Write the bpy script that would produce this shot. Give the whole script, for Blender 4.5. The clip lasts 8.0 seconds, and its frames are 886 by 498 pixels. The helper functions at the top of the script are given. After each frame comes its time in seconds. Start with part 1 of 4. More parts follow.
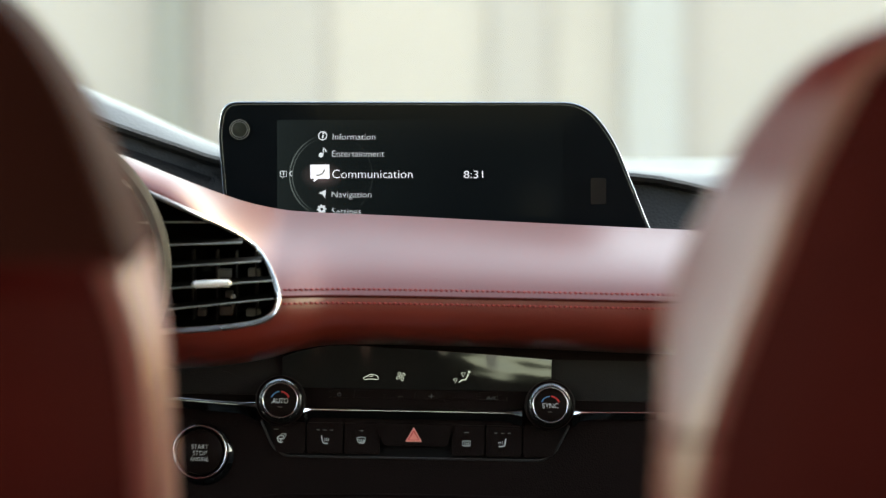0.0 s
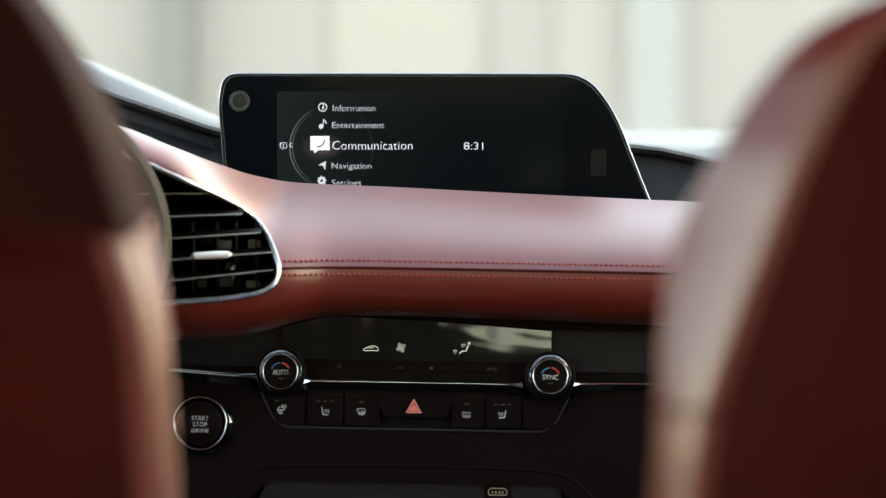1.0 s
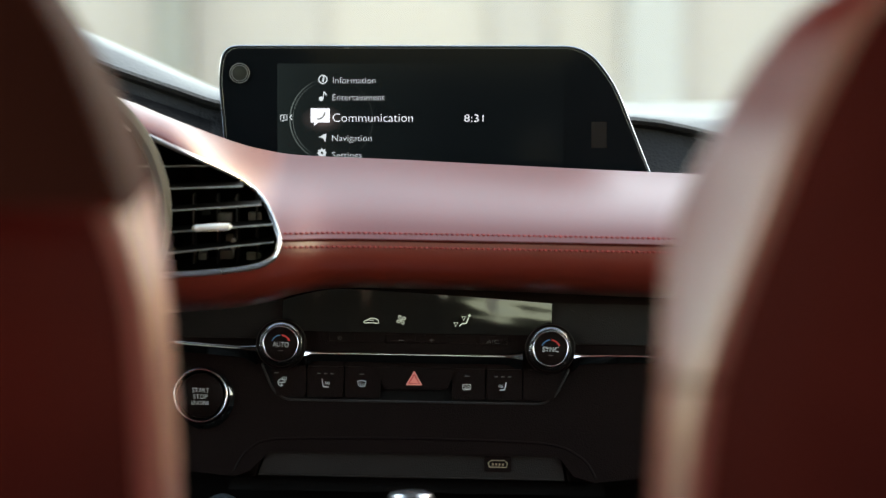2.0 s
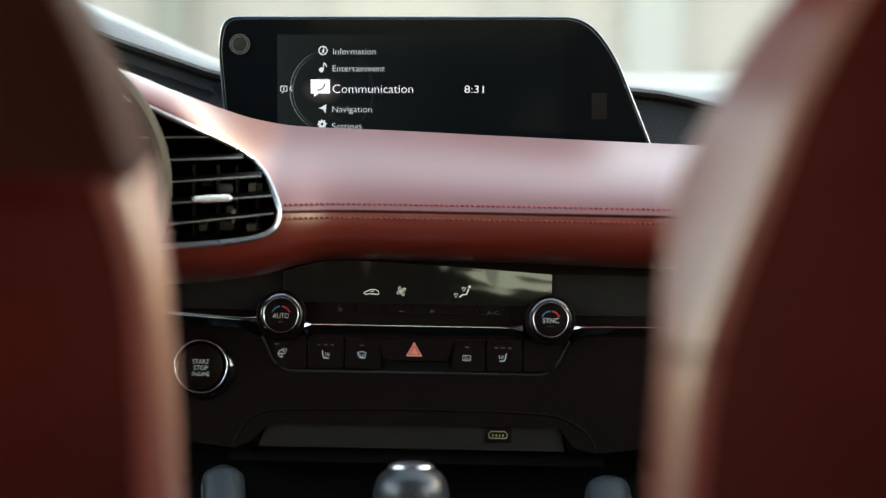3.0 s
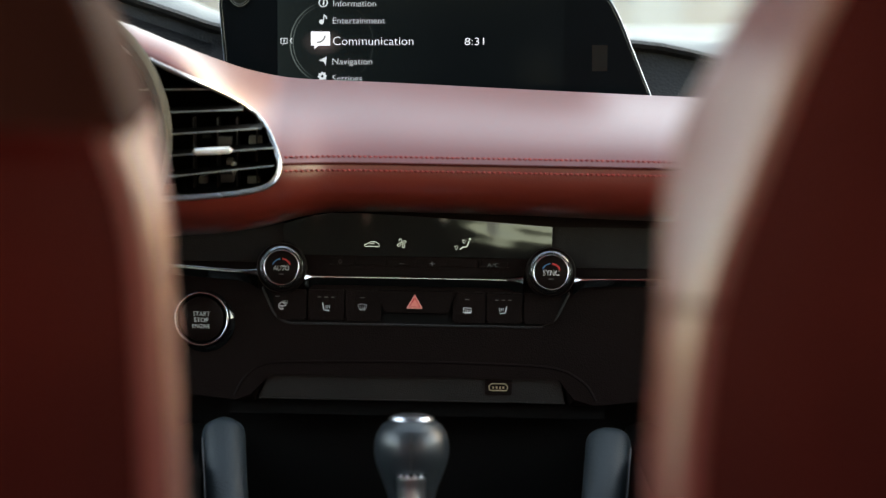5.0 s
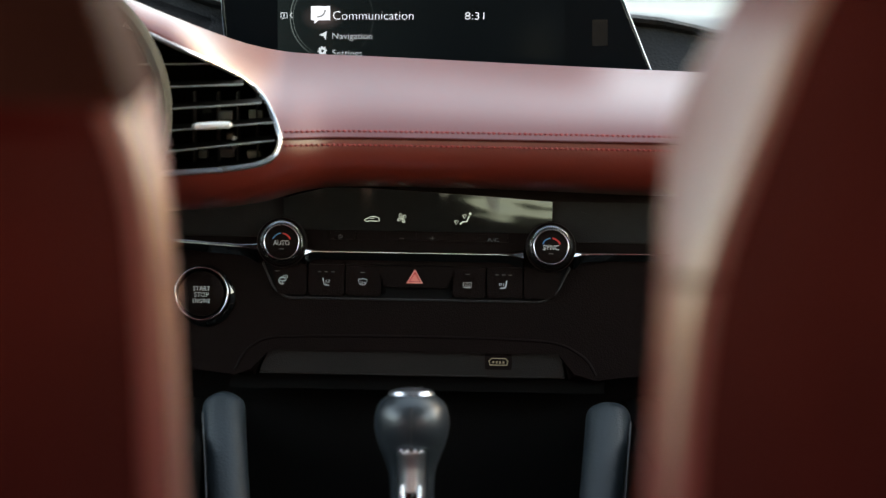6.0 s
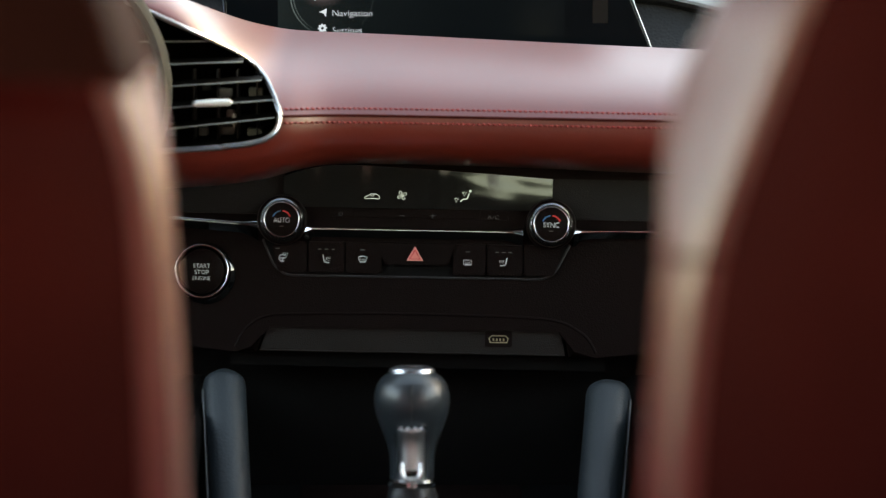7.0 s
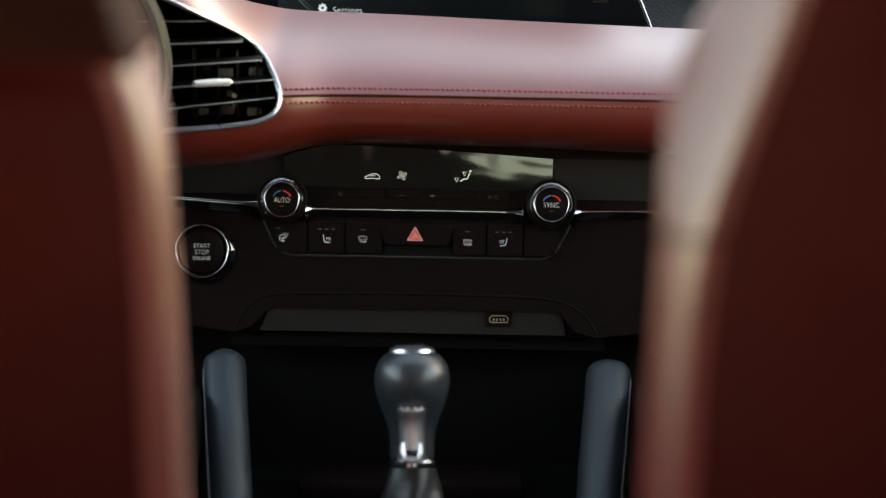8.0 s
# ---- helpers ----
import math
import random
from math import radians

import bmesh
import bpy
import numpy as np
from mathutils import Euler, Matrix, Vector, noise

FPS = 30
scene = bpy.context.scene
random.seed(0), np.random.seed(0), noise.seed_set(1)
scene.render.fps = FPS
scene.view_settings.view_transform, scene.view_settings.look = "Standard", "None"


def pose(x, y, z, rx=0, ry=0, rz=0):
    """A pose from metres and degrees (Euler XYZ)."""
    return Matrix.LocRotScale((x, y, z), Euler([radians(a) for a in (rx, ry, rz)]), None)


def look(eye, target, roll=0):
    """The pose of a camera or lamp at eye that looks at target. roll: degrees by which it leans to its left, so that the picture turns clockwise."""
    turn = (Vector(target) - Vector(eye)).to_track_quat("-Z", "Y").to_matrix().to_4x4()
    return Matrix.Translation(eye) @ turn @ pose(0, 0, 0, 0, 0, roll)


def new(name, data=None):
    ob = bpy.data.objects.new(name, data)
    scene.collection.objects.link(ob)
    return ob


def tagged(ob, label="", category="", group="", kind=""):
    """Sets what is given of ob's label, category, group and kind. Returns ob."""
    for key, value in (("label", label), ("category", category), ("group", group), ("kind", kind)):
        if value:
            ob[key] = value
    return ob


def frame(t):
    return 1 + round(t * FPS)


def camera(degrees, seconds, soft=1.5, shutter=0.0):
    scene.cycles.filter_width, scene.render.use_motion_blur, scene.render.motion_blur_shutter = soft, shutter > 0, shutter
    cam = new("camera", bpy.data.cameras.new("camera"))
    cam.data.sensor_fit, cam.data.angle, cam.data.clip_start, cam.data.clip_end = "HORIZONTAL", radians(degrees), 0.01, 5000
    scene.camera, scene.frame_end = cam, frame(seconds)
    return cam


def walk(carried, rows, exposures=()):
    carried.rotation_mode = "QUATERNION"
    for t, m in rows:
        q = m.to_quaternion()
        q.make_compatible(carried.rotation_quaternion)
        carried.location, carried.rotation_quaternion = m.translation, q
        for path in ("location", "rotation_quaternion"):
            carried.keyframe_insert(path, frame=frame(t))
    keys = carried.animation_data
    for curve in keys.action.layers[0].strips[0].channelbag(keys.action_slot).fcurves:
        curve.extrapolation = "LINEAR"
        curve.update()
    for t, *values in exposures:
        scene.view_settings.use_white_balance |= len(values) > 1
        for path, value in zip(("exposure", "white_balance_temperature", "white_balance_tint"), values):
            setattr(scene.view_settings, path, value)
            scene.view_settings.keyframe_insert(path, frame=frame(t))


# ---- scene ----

# ---- camera: stands between the front seats and tilts down ----
LENS = 18.82
cam = camera(LENS, 8.0, 1.2)
cam.data.dof.use_dof = True
cam.data.dof.focus_distance = 1.869
cam.data.dof.aperture_fstop = 4.8
EYE = (0.0, 0.0, 1.05)
TILTS = [  # seconds, degrees up, degrees to the left
    (0.0, -4.000, 0.000), (0.5, -4.273, 0.000), (1.0, -4.612, 0.002), (1.5, -4.905, 0.006),
    (3.0, -5.823, 0.012), (3.5, -6.096, 0.014), (4.0, -6.333, 0.016), (4.5, -6.575, 0.018),
    (6.0, -7.386, 0.023), (6.5, -7.628, 0.024), (7.0, -7.870, 0.026), (7.5, -8.046, 0.028), (8.0, -8.300, 0.030),
]
EXPOSURE = 3.45
walk(cam, [(t, pose(*EYE, 90 + up, 0, left)) for t, up, left in TILTS], [(0.0, EXPOSURE, 10000, 9)])

# ---- daylight: pale sky, veiled sun ahead and to the right ----
SKY, SUN = 0.15, 0.012
BEARING, HEIGHT = 62, 25  # degrees from straight ahead to the right, degrees up
GAIN = 2 ** -EXPOSURE  # lit displays, held against the exposure
world = bpy.data.worlds.new("sky")
scene.world = world
world.use_nodes = True
wn = world.node_tree.nodes
sky = wn.new("ShaderNodeTexSky")
sky.sky_type, sky.sun_disc = "NISHITA", False
sky.sun_elevation, sky.sun_rotation = radians(HEIGHT), radians(BEARING)
sky.dust_density, sky.air_density, sky.ozone_density = 0.6, 1.0, 0.55
wn["Background"].inputs["Strength"].default_value = SKY
world.node_tree.links.new(sky.outputs[0], wn["Background"].inputs["Color"])
sun = new("sun", bpy.data.lights.new("sun", "SUN"))
sun.data.energy, sun.data.angle, sun.data.color = SUN, radians(25), (1.0, 0.78, 0.56)
sun.matrix_world = look((8 * math.sin(radians(BEARING)), 8 * math.cos(radians(BEARING)), 8 * math.tan(radians(HEIGHT))), (0, 0, 0))


# ---- materials ----
def material(name, color, rough=0.5, metal=0.0, spec=0.5, grain=None, bump=0.0, vary=0.12, vary_size=14.0, coat=0.0, coat_rough=0.08, sheen=0.0, second=None):
    """A surface with mottled colour and gloss (size in cycles a metre) and fine relief."""
    m = bpy.data.materials.new(name)
    m.use_nodes = True
    n, l = m.node_tree.nodes, m.node_tree.links
    b = n["Principled BSDF"]
    b.inputs["Roughness"].default_value, b.inputs["Metallic"].default_value = rough, metal
    b.inputs["Specular IOR Level"].default_value = spec
    b.inputs["Coat Weight"].default_value, b.inputs["Coat Roughness"].default_value = coat, coat_rough
    b.inputs["Sheen Weight"].default_value, b.inputs["Sheen Roughness"].default_value = sheen, 0.45
    co = n.new("ShaderNodeTexCoord")
    big = n.new("ShaderNodeTexNoise")
    big.inputs["Scale"].default_value, big.inputs["Detail"].default_value = vary_size, 5
    l.new(co.outputs["Object"], big.inputs["Vector"])
    mix = n.new("ShaderNodeMix")
    mix.data_type = "RGBA"
    other = second or [c * (1 - vary * 2) for c in color]
    mix.inputs["A"].default_value, mix.inputs["B"].default_value = (*color, 1), (*other, 1)
    ramp = n.new("ShaderNodeMapRange")
    ramp.inputs["From Min"].default_value, ramp.inputs["From Max"].default_value = 0.35, 0.7
    l.new(big.outputs["Fac"], ramp.inputs["Value"])
    l.new(ramp.outputs["Result"], mix.inputs["Factor"])
    l.new(mix.outputs["Result"], b.inputs["Base Color"])
    gloss = n.new("ShaderNodeMapRange")
    gloss.inputs["To Min"].default_value, gloss.inputs["To Max"].default_value = max(0.02, rough * 0.88), min(1, rough * 1.12)
    l.new(big.outputs["Fac"], gloss.inputs["Value"])
    l.new(gloss.outputs["Result"], b.inputs["Roughness"])
    if grain:
        fine = n.new("ShaderNodeTexVoronoi")
        fine.inputs["Scale"].default_value = grain
        l.new(co.outputs["Object"], fine.inputs["Vector"])
        bn = n.new("ShaderNodeBump")
        bn.inputs["Strength"].default_value, bn.inputs["Distance"].default_value = bump, 0.0006
        l.new(fine.outputs["Distance"], bn.inputs["Height"])
        l.new(bn.outputs["Normal"], b.inputs["Normal"])
    return m


def glowing(name, color, strength):
    m = bpy.data.materials.new(name)
    m.use_nodes = True
    b = m.node_tree.nodes["Principled BSDF"]
    b.inputs["Base Color"].default_value = (0.02, 0.02, 0.02, 1)
    b.inputs["Emission Color"].default_value, b.inputs["Emission Strength"].default_value = (*color, 1), strength * GAIN
    return m


def glow_spread(name, color, strength, stops, radial=False, over=False):
    """A lit patch of the display whose light falls off along x (or from its middle), by stops of (place, light)."""
    m = glowing(name, color, strength)
    n, l = m.node_tree.nodes, m.node_tree.links
    b = n["Principled BSDF"]
    b.inputs["Roughness"].default_value, b.inputs["Specular IOR Level"].default_value = 0.08, 0.03
    b.inputs["Base Color"].default_value = (0.003, 0.004, 0.005, 1)
    co = n.new("ShaderNodeTexCoord")
    g = n.new("ShaderNodeTexGradient")
    if radial:
        g.gradient_type = "SPHERICAL"
        mp = n.new("ShaderNodeMapping")
        mp.inputs["Location"].default_value, mp.inputs["Scale"].default_value = (-1, -1, 0), (2, 2, 0)
        l.new(co.outputs["Generated"], mp.inputs["Vector"])
        l.new(mp.outputs["Vector"], g.inputs["Vector"])
    else:
        l.new(co.outputs["Generated"], g.inputs["Vector"])
    r = n.new("ShaderNodeValToRGB")
    while len(r.color_ramp.elements) < len(stops):
        r.color_ramp.elements.new(0.5)
    for e, (p, v) in zip(r.color_ramp.elements, stops):
        e.position, e.color = p, (v * color[0], v * color[1], v * color[2], 1)
    l.new(g.outputs["Fac"], r.inputs["Fac"])
    l.new(r.outputs["Color"], b.inputs["Emission Color"])
    if over:
        e, t, add = n.new("ShaderNodeEmission"), n.new("ShaderNodeBsdfTransparent"), n.new("ShaderNodeAddShader")
        e.inputs["Strength"].default_value = strength * GAIN
        l.new(r.outputs["Color"], e.inputs["Color"])
        l.new(e.outputs[0], add.inputs[0])
        l.new(t.outputs[0], add.inputs[1])
        l.new(add.outputs[0], n["Material Output"].inputs["Surface"])
    return m


RED = material("red_leather", (0.125, 0.0115, 0.006), 0.40, spec=0.7, grain=900, bump=0.16, vary=0.08, coat=1.0, coat_rough=0.32)
RED_SEAT = material("red_seat_leather", (0.14, 0.012, 0.010), 0.36, spec=0.6, grain=700, bump=0.10, vary=0.12, coat=1.0, coat_rough=0.30)
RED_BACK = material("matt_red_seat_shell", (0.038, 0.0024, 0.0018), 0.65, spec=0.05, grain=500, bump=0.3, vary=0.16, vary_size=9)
# Shade on the driver seat's shoulder, painted as a darker matt red.
SHADED_SHOULDER = material("shaded_shoulder_red", (0.021, 0.0042, 0.0030), 0.7, spec=0.03, grain=500, bump=0.3, vary=0.16, vary_size=9)
THREAD = material("red_thread", (0.27, 0.018, 0.022), 0.7, vary=0.2, vary_size=400)
SEAM_DARK = material("seam_shadow_piping", (0.05, 0.007, 0.006), 0.8, spec=0.05)
BLACK_SOFT = material("black_soft_plastic", (0.0235, 0.0212, 0.0218), 0.55, grain=500, bump=0.5, vary=0.15)
BLACK_TOP = material("black_grained_dash_skin", (0.028, 0.032, 0.036), 0.42, grain=420, bump=0.4, vary=0.12, coat=0.5, coat_rough=0.3)
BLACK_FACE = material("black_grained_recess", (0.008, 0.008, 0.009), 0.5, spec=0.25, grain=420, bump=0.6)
BLACK_MATT = material("black_matt_plastic", (0.0066, 0.0032, 0.0027), 0.5, spec=0.07, grain=900, bump=0.25, vary=0.15)
GREY_DARK = material("dark_grey_plastic", (0.0145, 0.0138, 0.0134), 0.45, spec=0.15, grain=1100, bump=0.25)
GREY_TRAY = material("grey_tray_plastic", (0.0120, 0.0100, 0.0088), 0.45, spec=0.2, grain=1100, bump=0.25)
PIANO = material("piano_black", (0.004, 0.004, 0.004), 0.07, spec=0.6, vary=0.1, coat=0.8, coat_rough=0.05)
GLASS_BLACK = material("black_display_glass", (0.003, 0.004, 0.005), 0.08, spec=0.03, vary=0.1)
GUNMETAL = material("bright_knurled_metal", (0.78, 0.79, 0.80), 0.22, metal=1.0, vary=0.05)
# Glint along the vent slats' front edges, painted as a paler grey.
SLAT_GLINT = material("satin_grey_edge_glint", (0.19, 0.20, 0.195), 0.3, spec=0.6, vary=0.1)
BLADE = material("polished_bright_metal", (0.45, 0.455, 0.47), 0.14, metal=1.0, vary=0.04)
SILVER = material("bright_silver_paint", (0.84, 0.84, 0.84), 0.25, metal=0.5, vary=0.03)
SENSOR = material("smoked_sensor_lens", (0.020, 0.022, 0.018), 0.3, spec=0.2)
SENSOR_LINE = material("grey_ring_line", (0.10, 0.105, 0.10), 0.4, spec=0.4)
PATCH = material("faint_display_patch", (0.0048, 0.0050, 0.0056), 0.25, spec=0.2)
CHROME = material("chrome", (0.86, 0.87, 0.89), 0.10, metal=1.0, vary=0.03)
SATIN = material("satin_chrome", (0.70, 0.71, 0.73), 0.28, metal=1.0, vary=0.05)
RIM = material("display_rim_silver", (0.40, 0.45, 0.52), 0.35, metal=0.9, vary=0.05)
SLATE = material("slate_blue_vinyl", (0.019, 0.027, 0.032), 0.45, grain=700, bump=0.35, vary=0.1)
BOOT_LEATHER = material("black_boot_leather", (0.009, 0.010, 0.011), 0.45, spec=0.3, coat=0.3, coat_rough=0.3, grain=800, bump=0.3)
KNOB_LEATHER = material("black_knob_leather", (0.018, 0.024, 0.028), 0.4, spec=0.4, coat=0.6, coat_rough=0.24, grain=800, bump=0.25)
GREY_RING = material("grey_binnacle_plastic", (0.22, 0.22, 0.20), 0.4, vary=0.08)
LINK = material("olive_grey_plastic", (0.10, 0.10, 0.085), 0.5, vary=0.15)
RIM_GREY = material("grey_rim_plastic", (0.040, 0.041, 0.038), 0.75, spec=0.08, vary=0.08)
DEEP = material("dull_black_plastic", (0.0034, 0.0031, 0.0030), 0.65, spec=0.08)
HEADLINER = material("black_headliner_cloth", (0.035, 0.034, 0.034), 0.9, grain=600, bump=0.4)
CARPET = material("black_carpet", (0.02, 0.02, 0.02), 0.95, grain=300, bump=0.8)
BRASS = material("brass_contact", (0.50, 0.42, 0.28), 0.3, metal=0.7)
PRINT = material("pale_printed_marks", (0.80, 0.81, 0.80), 0.6, vary=0.03)
PRINT_DIM = material("grey_printed_marks", (0.09, 0.09, 0.09), 0.6, vary=0.03)
BLUE_PRINT = material("blue_print", (0.04, 0.20, 0.42), 0.5, vary=0.03)
RED_PRINT = material("red_print", (0.60, 0.03, 0.03), 0.5, vary=0.03)
HAZARD = material("hazard_red", (0.90, 0.27, 0.22), 0.5, vary=0.05)
LCD = glowing("lit_white_symbols", (0.70, 0.95, 1.0), 0.70)
MENU = glowing("lit_menu_grey", (0.64, 0.85, 1.22), 0.90)
MENU_HOT = glowing("lit_menu_white", (0.74, 0.92, 1.35), 1.25)
ASPHALT = material("asphalt", (0.20, 0.20, 0.19), 0.9, grain=40, bump=0.5, vary_size=0.6)
RENDER_A = material("pale_render_wall", (0.440, 0.405, 0.402), 0.9, vary=0.05, vary_size=0.5)
RENDER_B = material("grey_green_pier", (0.250, 0.250, 0.245), 0.9, vary=0.06, vary_size=0.5)
RENDER_C = material("white_panel_wall", (0.485, 0.442, 0.428), 0.8, vary=0.03, vary_size=0.5)
RENDER_D = material("bluish_white_door_paint", (0.415, 0.415, 0.435), 0.7, vary=0.03, vary_size=0.5)


def window_glass(name, tint):
    m = bpy.data.materials.new(name)
    m.use_nodes = True
    n, l = m.node_tree.nodes, m.node_tree.links
    t, g, mx = n.new("ShaderNodeBsdfTransparent"), n.new("ShaderNodeBsdfGlossy"), n.new("ShaderNodeMixShader")
    t.inputs["Color"].default_value = (*tint, 1)
    g.inputs["Roughness"].default_value = 0.02
    f, q, h = n.new("ShaderNodeLayerWeight"), n.new("ShaderNodeMath"), n.new("ShaderNodeMath")
    q.operation, h.operation = "POWER", "MULTIPLY"
    q.inputs[1].default_value, h.inputs[1].default_value = 4.0, 0.3
    l.new(f.outputs["Facing"], q.inputs[0])
    l.new(q.outputs[0], h.inputs[0])
    l.new(h.outputs[0], mx.inputs["Fac"])
    l.new(t.outputs[0], mx.inputs[1])
    l.new(g.outputs[0], mx.inputs[2])
    l.new(mx.outputs[0], n["Material Output"].inputs["Surface"])
    return m


GLASS = window_glass("car_glass", (0.70, 0.72, 0.69))
GLASS_TINTED = window_glass("tinted_rear_glass", (0.40, 0.40, 0.36))


# ---- mesh tools ----
def part(name, bm, mat, parent=None, label="", smooth=True):
    """Links a bmesh as one mesh object, under a thing or a part."""
    bmesh.ops.recalc_face_normals(bm, faces=bm.faces[:])
    me = bpy.data.meshes.new(name)
    bm.to_mesh(me)
    bm.free()
    me.materials.append(mat)
    if smooth:
        me.shade_smooth()
        me.set_sharp_from_angle(angle=radians(38))
        for f in me.polygons:
            f.use_smooth = f.loop_total <= 4
    ob = new(name, me)
    if parent:
        ob.parent = parent
    if label:
        ob["label"] = label
    return ob


def thing(name, m, label, category, group="", kind=""):
    ob = new(name)
    ob.empty_display_size = 0.02
    ob.matrix_world = m
    return tagged(ob, label, category, group, kind)


def box(x0, x1, y0, y1, z0, z1, bevel=0.0, bm=None, segments=2):
    own = bmesh.new()
    bmesh.ops.create_cube(own, size=1.0, matrix=Matrix.Translation(((x0 + x1) / 2, (y0 + y1) / 2, (z0 + z1) / 2)) @ Matrix.Diagonal((x1 - x0, y1 - y0, z1 - z0, 1)))
    if bevel:
        bmesh.ops.bevel(own, geom=own.edges[:], offset=bevel, segments=segments, profile=0.5, affect="EDGES")
    return joined(own, bm)


def joined(own, bm):
    if bm is None:
        return own
    me = bpy.data.meshes.new("tmp")
    own.to_mesh(me)
    own.free()
    bm.from_mesh(me)
    bpy.data.meshes.remove(me)
    return bm


def rounded(outline, radius, steps=6):
    """A closed outline with its corners rounded; radius: one number or one for each corner."""
    out, n = [], len(outline)
    for i, p in enumerate(outline):
        r = radius[i] if isinstance(radius, (list, tuple)) else radius
        p, a, b = Vector(p), Vector(outline[i - 1]), Vector(outline[(i + 1) % n])
        u, v = (a - p), (b - p)
        r = min(r, u.length * 0.49, v.length * 0.49)
        if r <= 0:
            out.append(tuple(p))
            continue
        s, e = p + u.normalized() * r, p + v.normalized() * r
        for k in range(steps + 1):
            t = k / steps
            out.append(tuple((1 - t) ** 2 * s + 2 * t * (1 - t) * p + t * t * e))
    return out


def plate(outline, z0, z1, bevel=0.0, bm=None, segments=2):
    """A flat outline (x, y) given thickness from z0 to z1, with its front edge eased."""
    own = bmesh.new()
    lo = [own.verts.new((x, y, z0)) for x, y in outline]
    hi = [own.verts.new((x, y, z1)) for x, y in outline]
    n = len(outline)
    top = own.faces.new(hi)
    own.faces.new(lo[::-1])
    for i in range(n):
        own.faces.new((lo[i], lo[(i + 1) % n], hi[(i + 1) % n], hi[i]))
    if bevel:
        bmesh.ops.bevel(own, geom=list(top.edges), offset=bevel, segments=segments, profile=0.5, affect="EDGES")
    return joined(own, bm)


def lathe(profile, steps=48, center=(0, 0), bm=None):
    """A profile of (radius, z) turned about the local z axis."""
    own = bmesh.new()
    rings = []
    for r, z in profile:
        if r < 1e-7:
            rings.append([own.verts.new((center[0], center[1], z))])
        else:
            rings.append([own.verts.new((center[0] + r * math.cos(a), center[1] + r * math.sin(a), z)) for a in (2 * math.pi * k / steps for k in range(steps))])
    for a, b in zip(rings, rings[1:]):
        for k in range(steps):
            j = (k + 1) % steps
            if len(a) == 1 and len(b) == 1:
                continue
            if len(a) == 1:
                own.faces.new((a[0], b[k], b[j]))
            elif len(b) == 1:
                own.faces.new((a[k], a[j], b[0]))
            else:
                own.faces.new((a[k], a[j], b[j], b[k]))
    return joined(own, bm)


def sheet(rows, close=False, bm=None):
    """A skin over rows of points."""
    own = bmesh.new()
    grid = [[own.verts.new(p) for p in r] for r in rows]
    n = len(rows[0])
    for a, b in zip(grid, grid[1:]):
        for k in range(n if close else n - 1):
            j = (k + 1) % n
            own.faces.new((a[k], a[j], b[j], b[k]))
    return joined(own, bm)


def tube(points, radius, sides=8, flat=1.0, bm=None, up=(0, 0, 1)):
    """A rod along points; radius: one number or one for each point; flat: its depth against its width."""
    pts = [Vector(p) for p in points]
    rows = []
    for i, p in enumerate(pts):
        d = (pts[min(i + 1, len(pts) - 1)] - pts[max(i - 1, 0)]).normalized()
        s = d.cross(Vector(up)).normalized()
        u = s.cross(d)
        r = radius[i] if isinstance(radius, (list, tuple)) else radius
        rows.append([p + s * r * math.cos(a) + u * r * flat * math.sin(a) for a in (2 * math.pi * k / sides for k in range(sides))])
    own = bmesh.new()
    grid = [[own.verts.new(p) for p in r] for r in rows]
    for a, b in zip(grid, grid[1:]):
        for k in range(sides):
            j = (k + 1) % sides
            own.faces.new((a[k], a[j], b[j], b[k]))
    own.faces.new(grid[0])
    own.faces.new(grid[-1][::-1])
    return joined(own, bm)


def smooth_path(pts, per=8):
    """A smooth line through points."""
    out = []
    q = [Vector(p) for p in pts]
    q = [2 * q[0] - q[1]] + q + [2 * q[-1] - q[-2]]
    for i in range(1, len(q) - 2):
        a, b, c, d = q[i - 1], q[i], q[i + 1], q[i + 2]
        for k in range(per):
            t = k / per
            out.append(0.5 * ((2 * b) + (c - a) * t + (2 * a - 5 * b + 4 * c - d) * t * t + (3 * b - a - 3 * c + d) * t ** 3))
    out.append(q[-2])
    return out


def curve(table):
    """A smooth function through a short table of (x, value)."""
    xs, vs = [p[0] for p in table], [p[1] for p in table]

    def at(x):
        if x <= xs[0]:
            return vs[0]
        if x >= xs[-1]:
            return vs[-1]
        i = max(k for k in range(len(xs) - 1) if xs[k] <= x)
        slope = [0.0] * len(xs)
        for k in range(len(xs)):
            a, b = max(k - 1, 0), min(k + 1, len(xs) - 1)
            slope[k] = (vs[b] - vs[a]) / (xs[b] - xs[a])
        h = xs[i + 1] - xs[i]
        t = (x - xs[i]) / h
        return ((2 * t ** 3 - 3 * t * t + 1) * vs[i] + (t ** 3 - 2 * t * t + t) * h * slope[i]
                + (-2 * t ** 3 + 3 * t * t) * vs[i + 1] + (t ** 3 - t * t) * h * slope[i + 1])
    return at


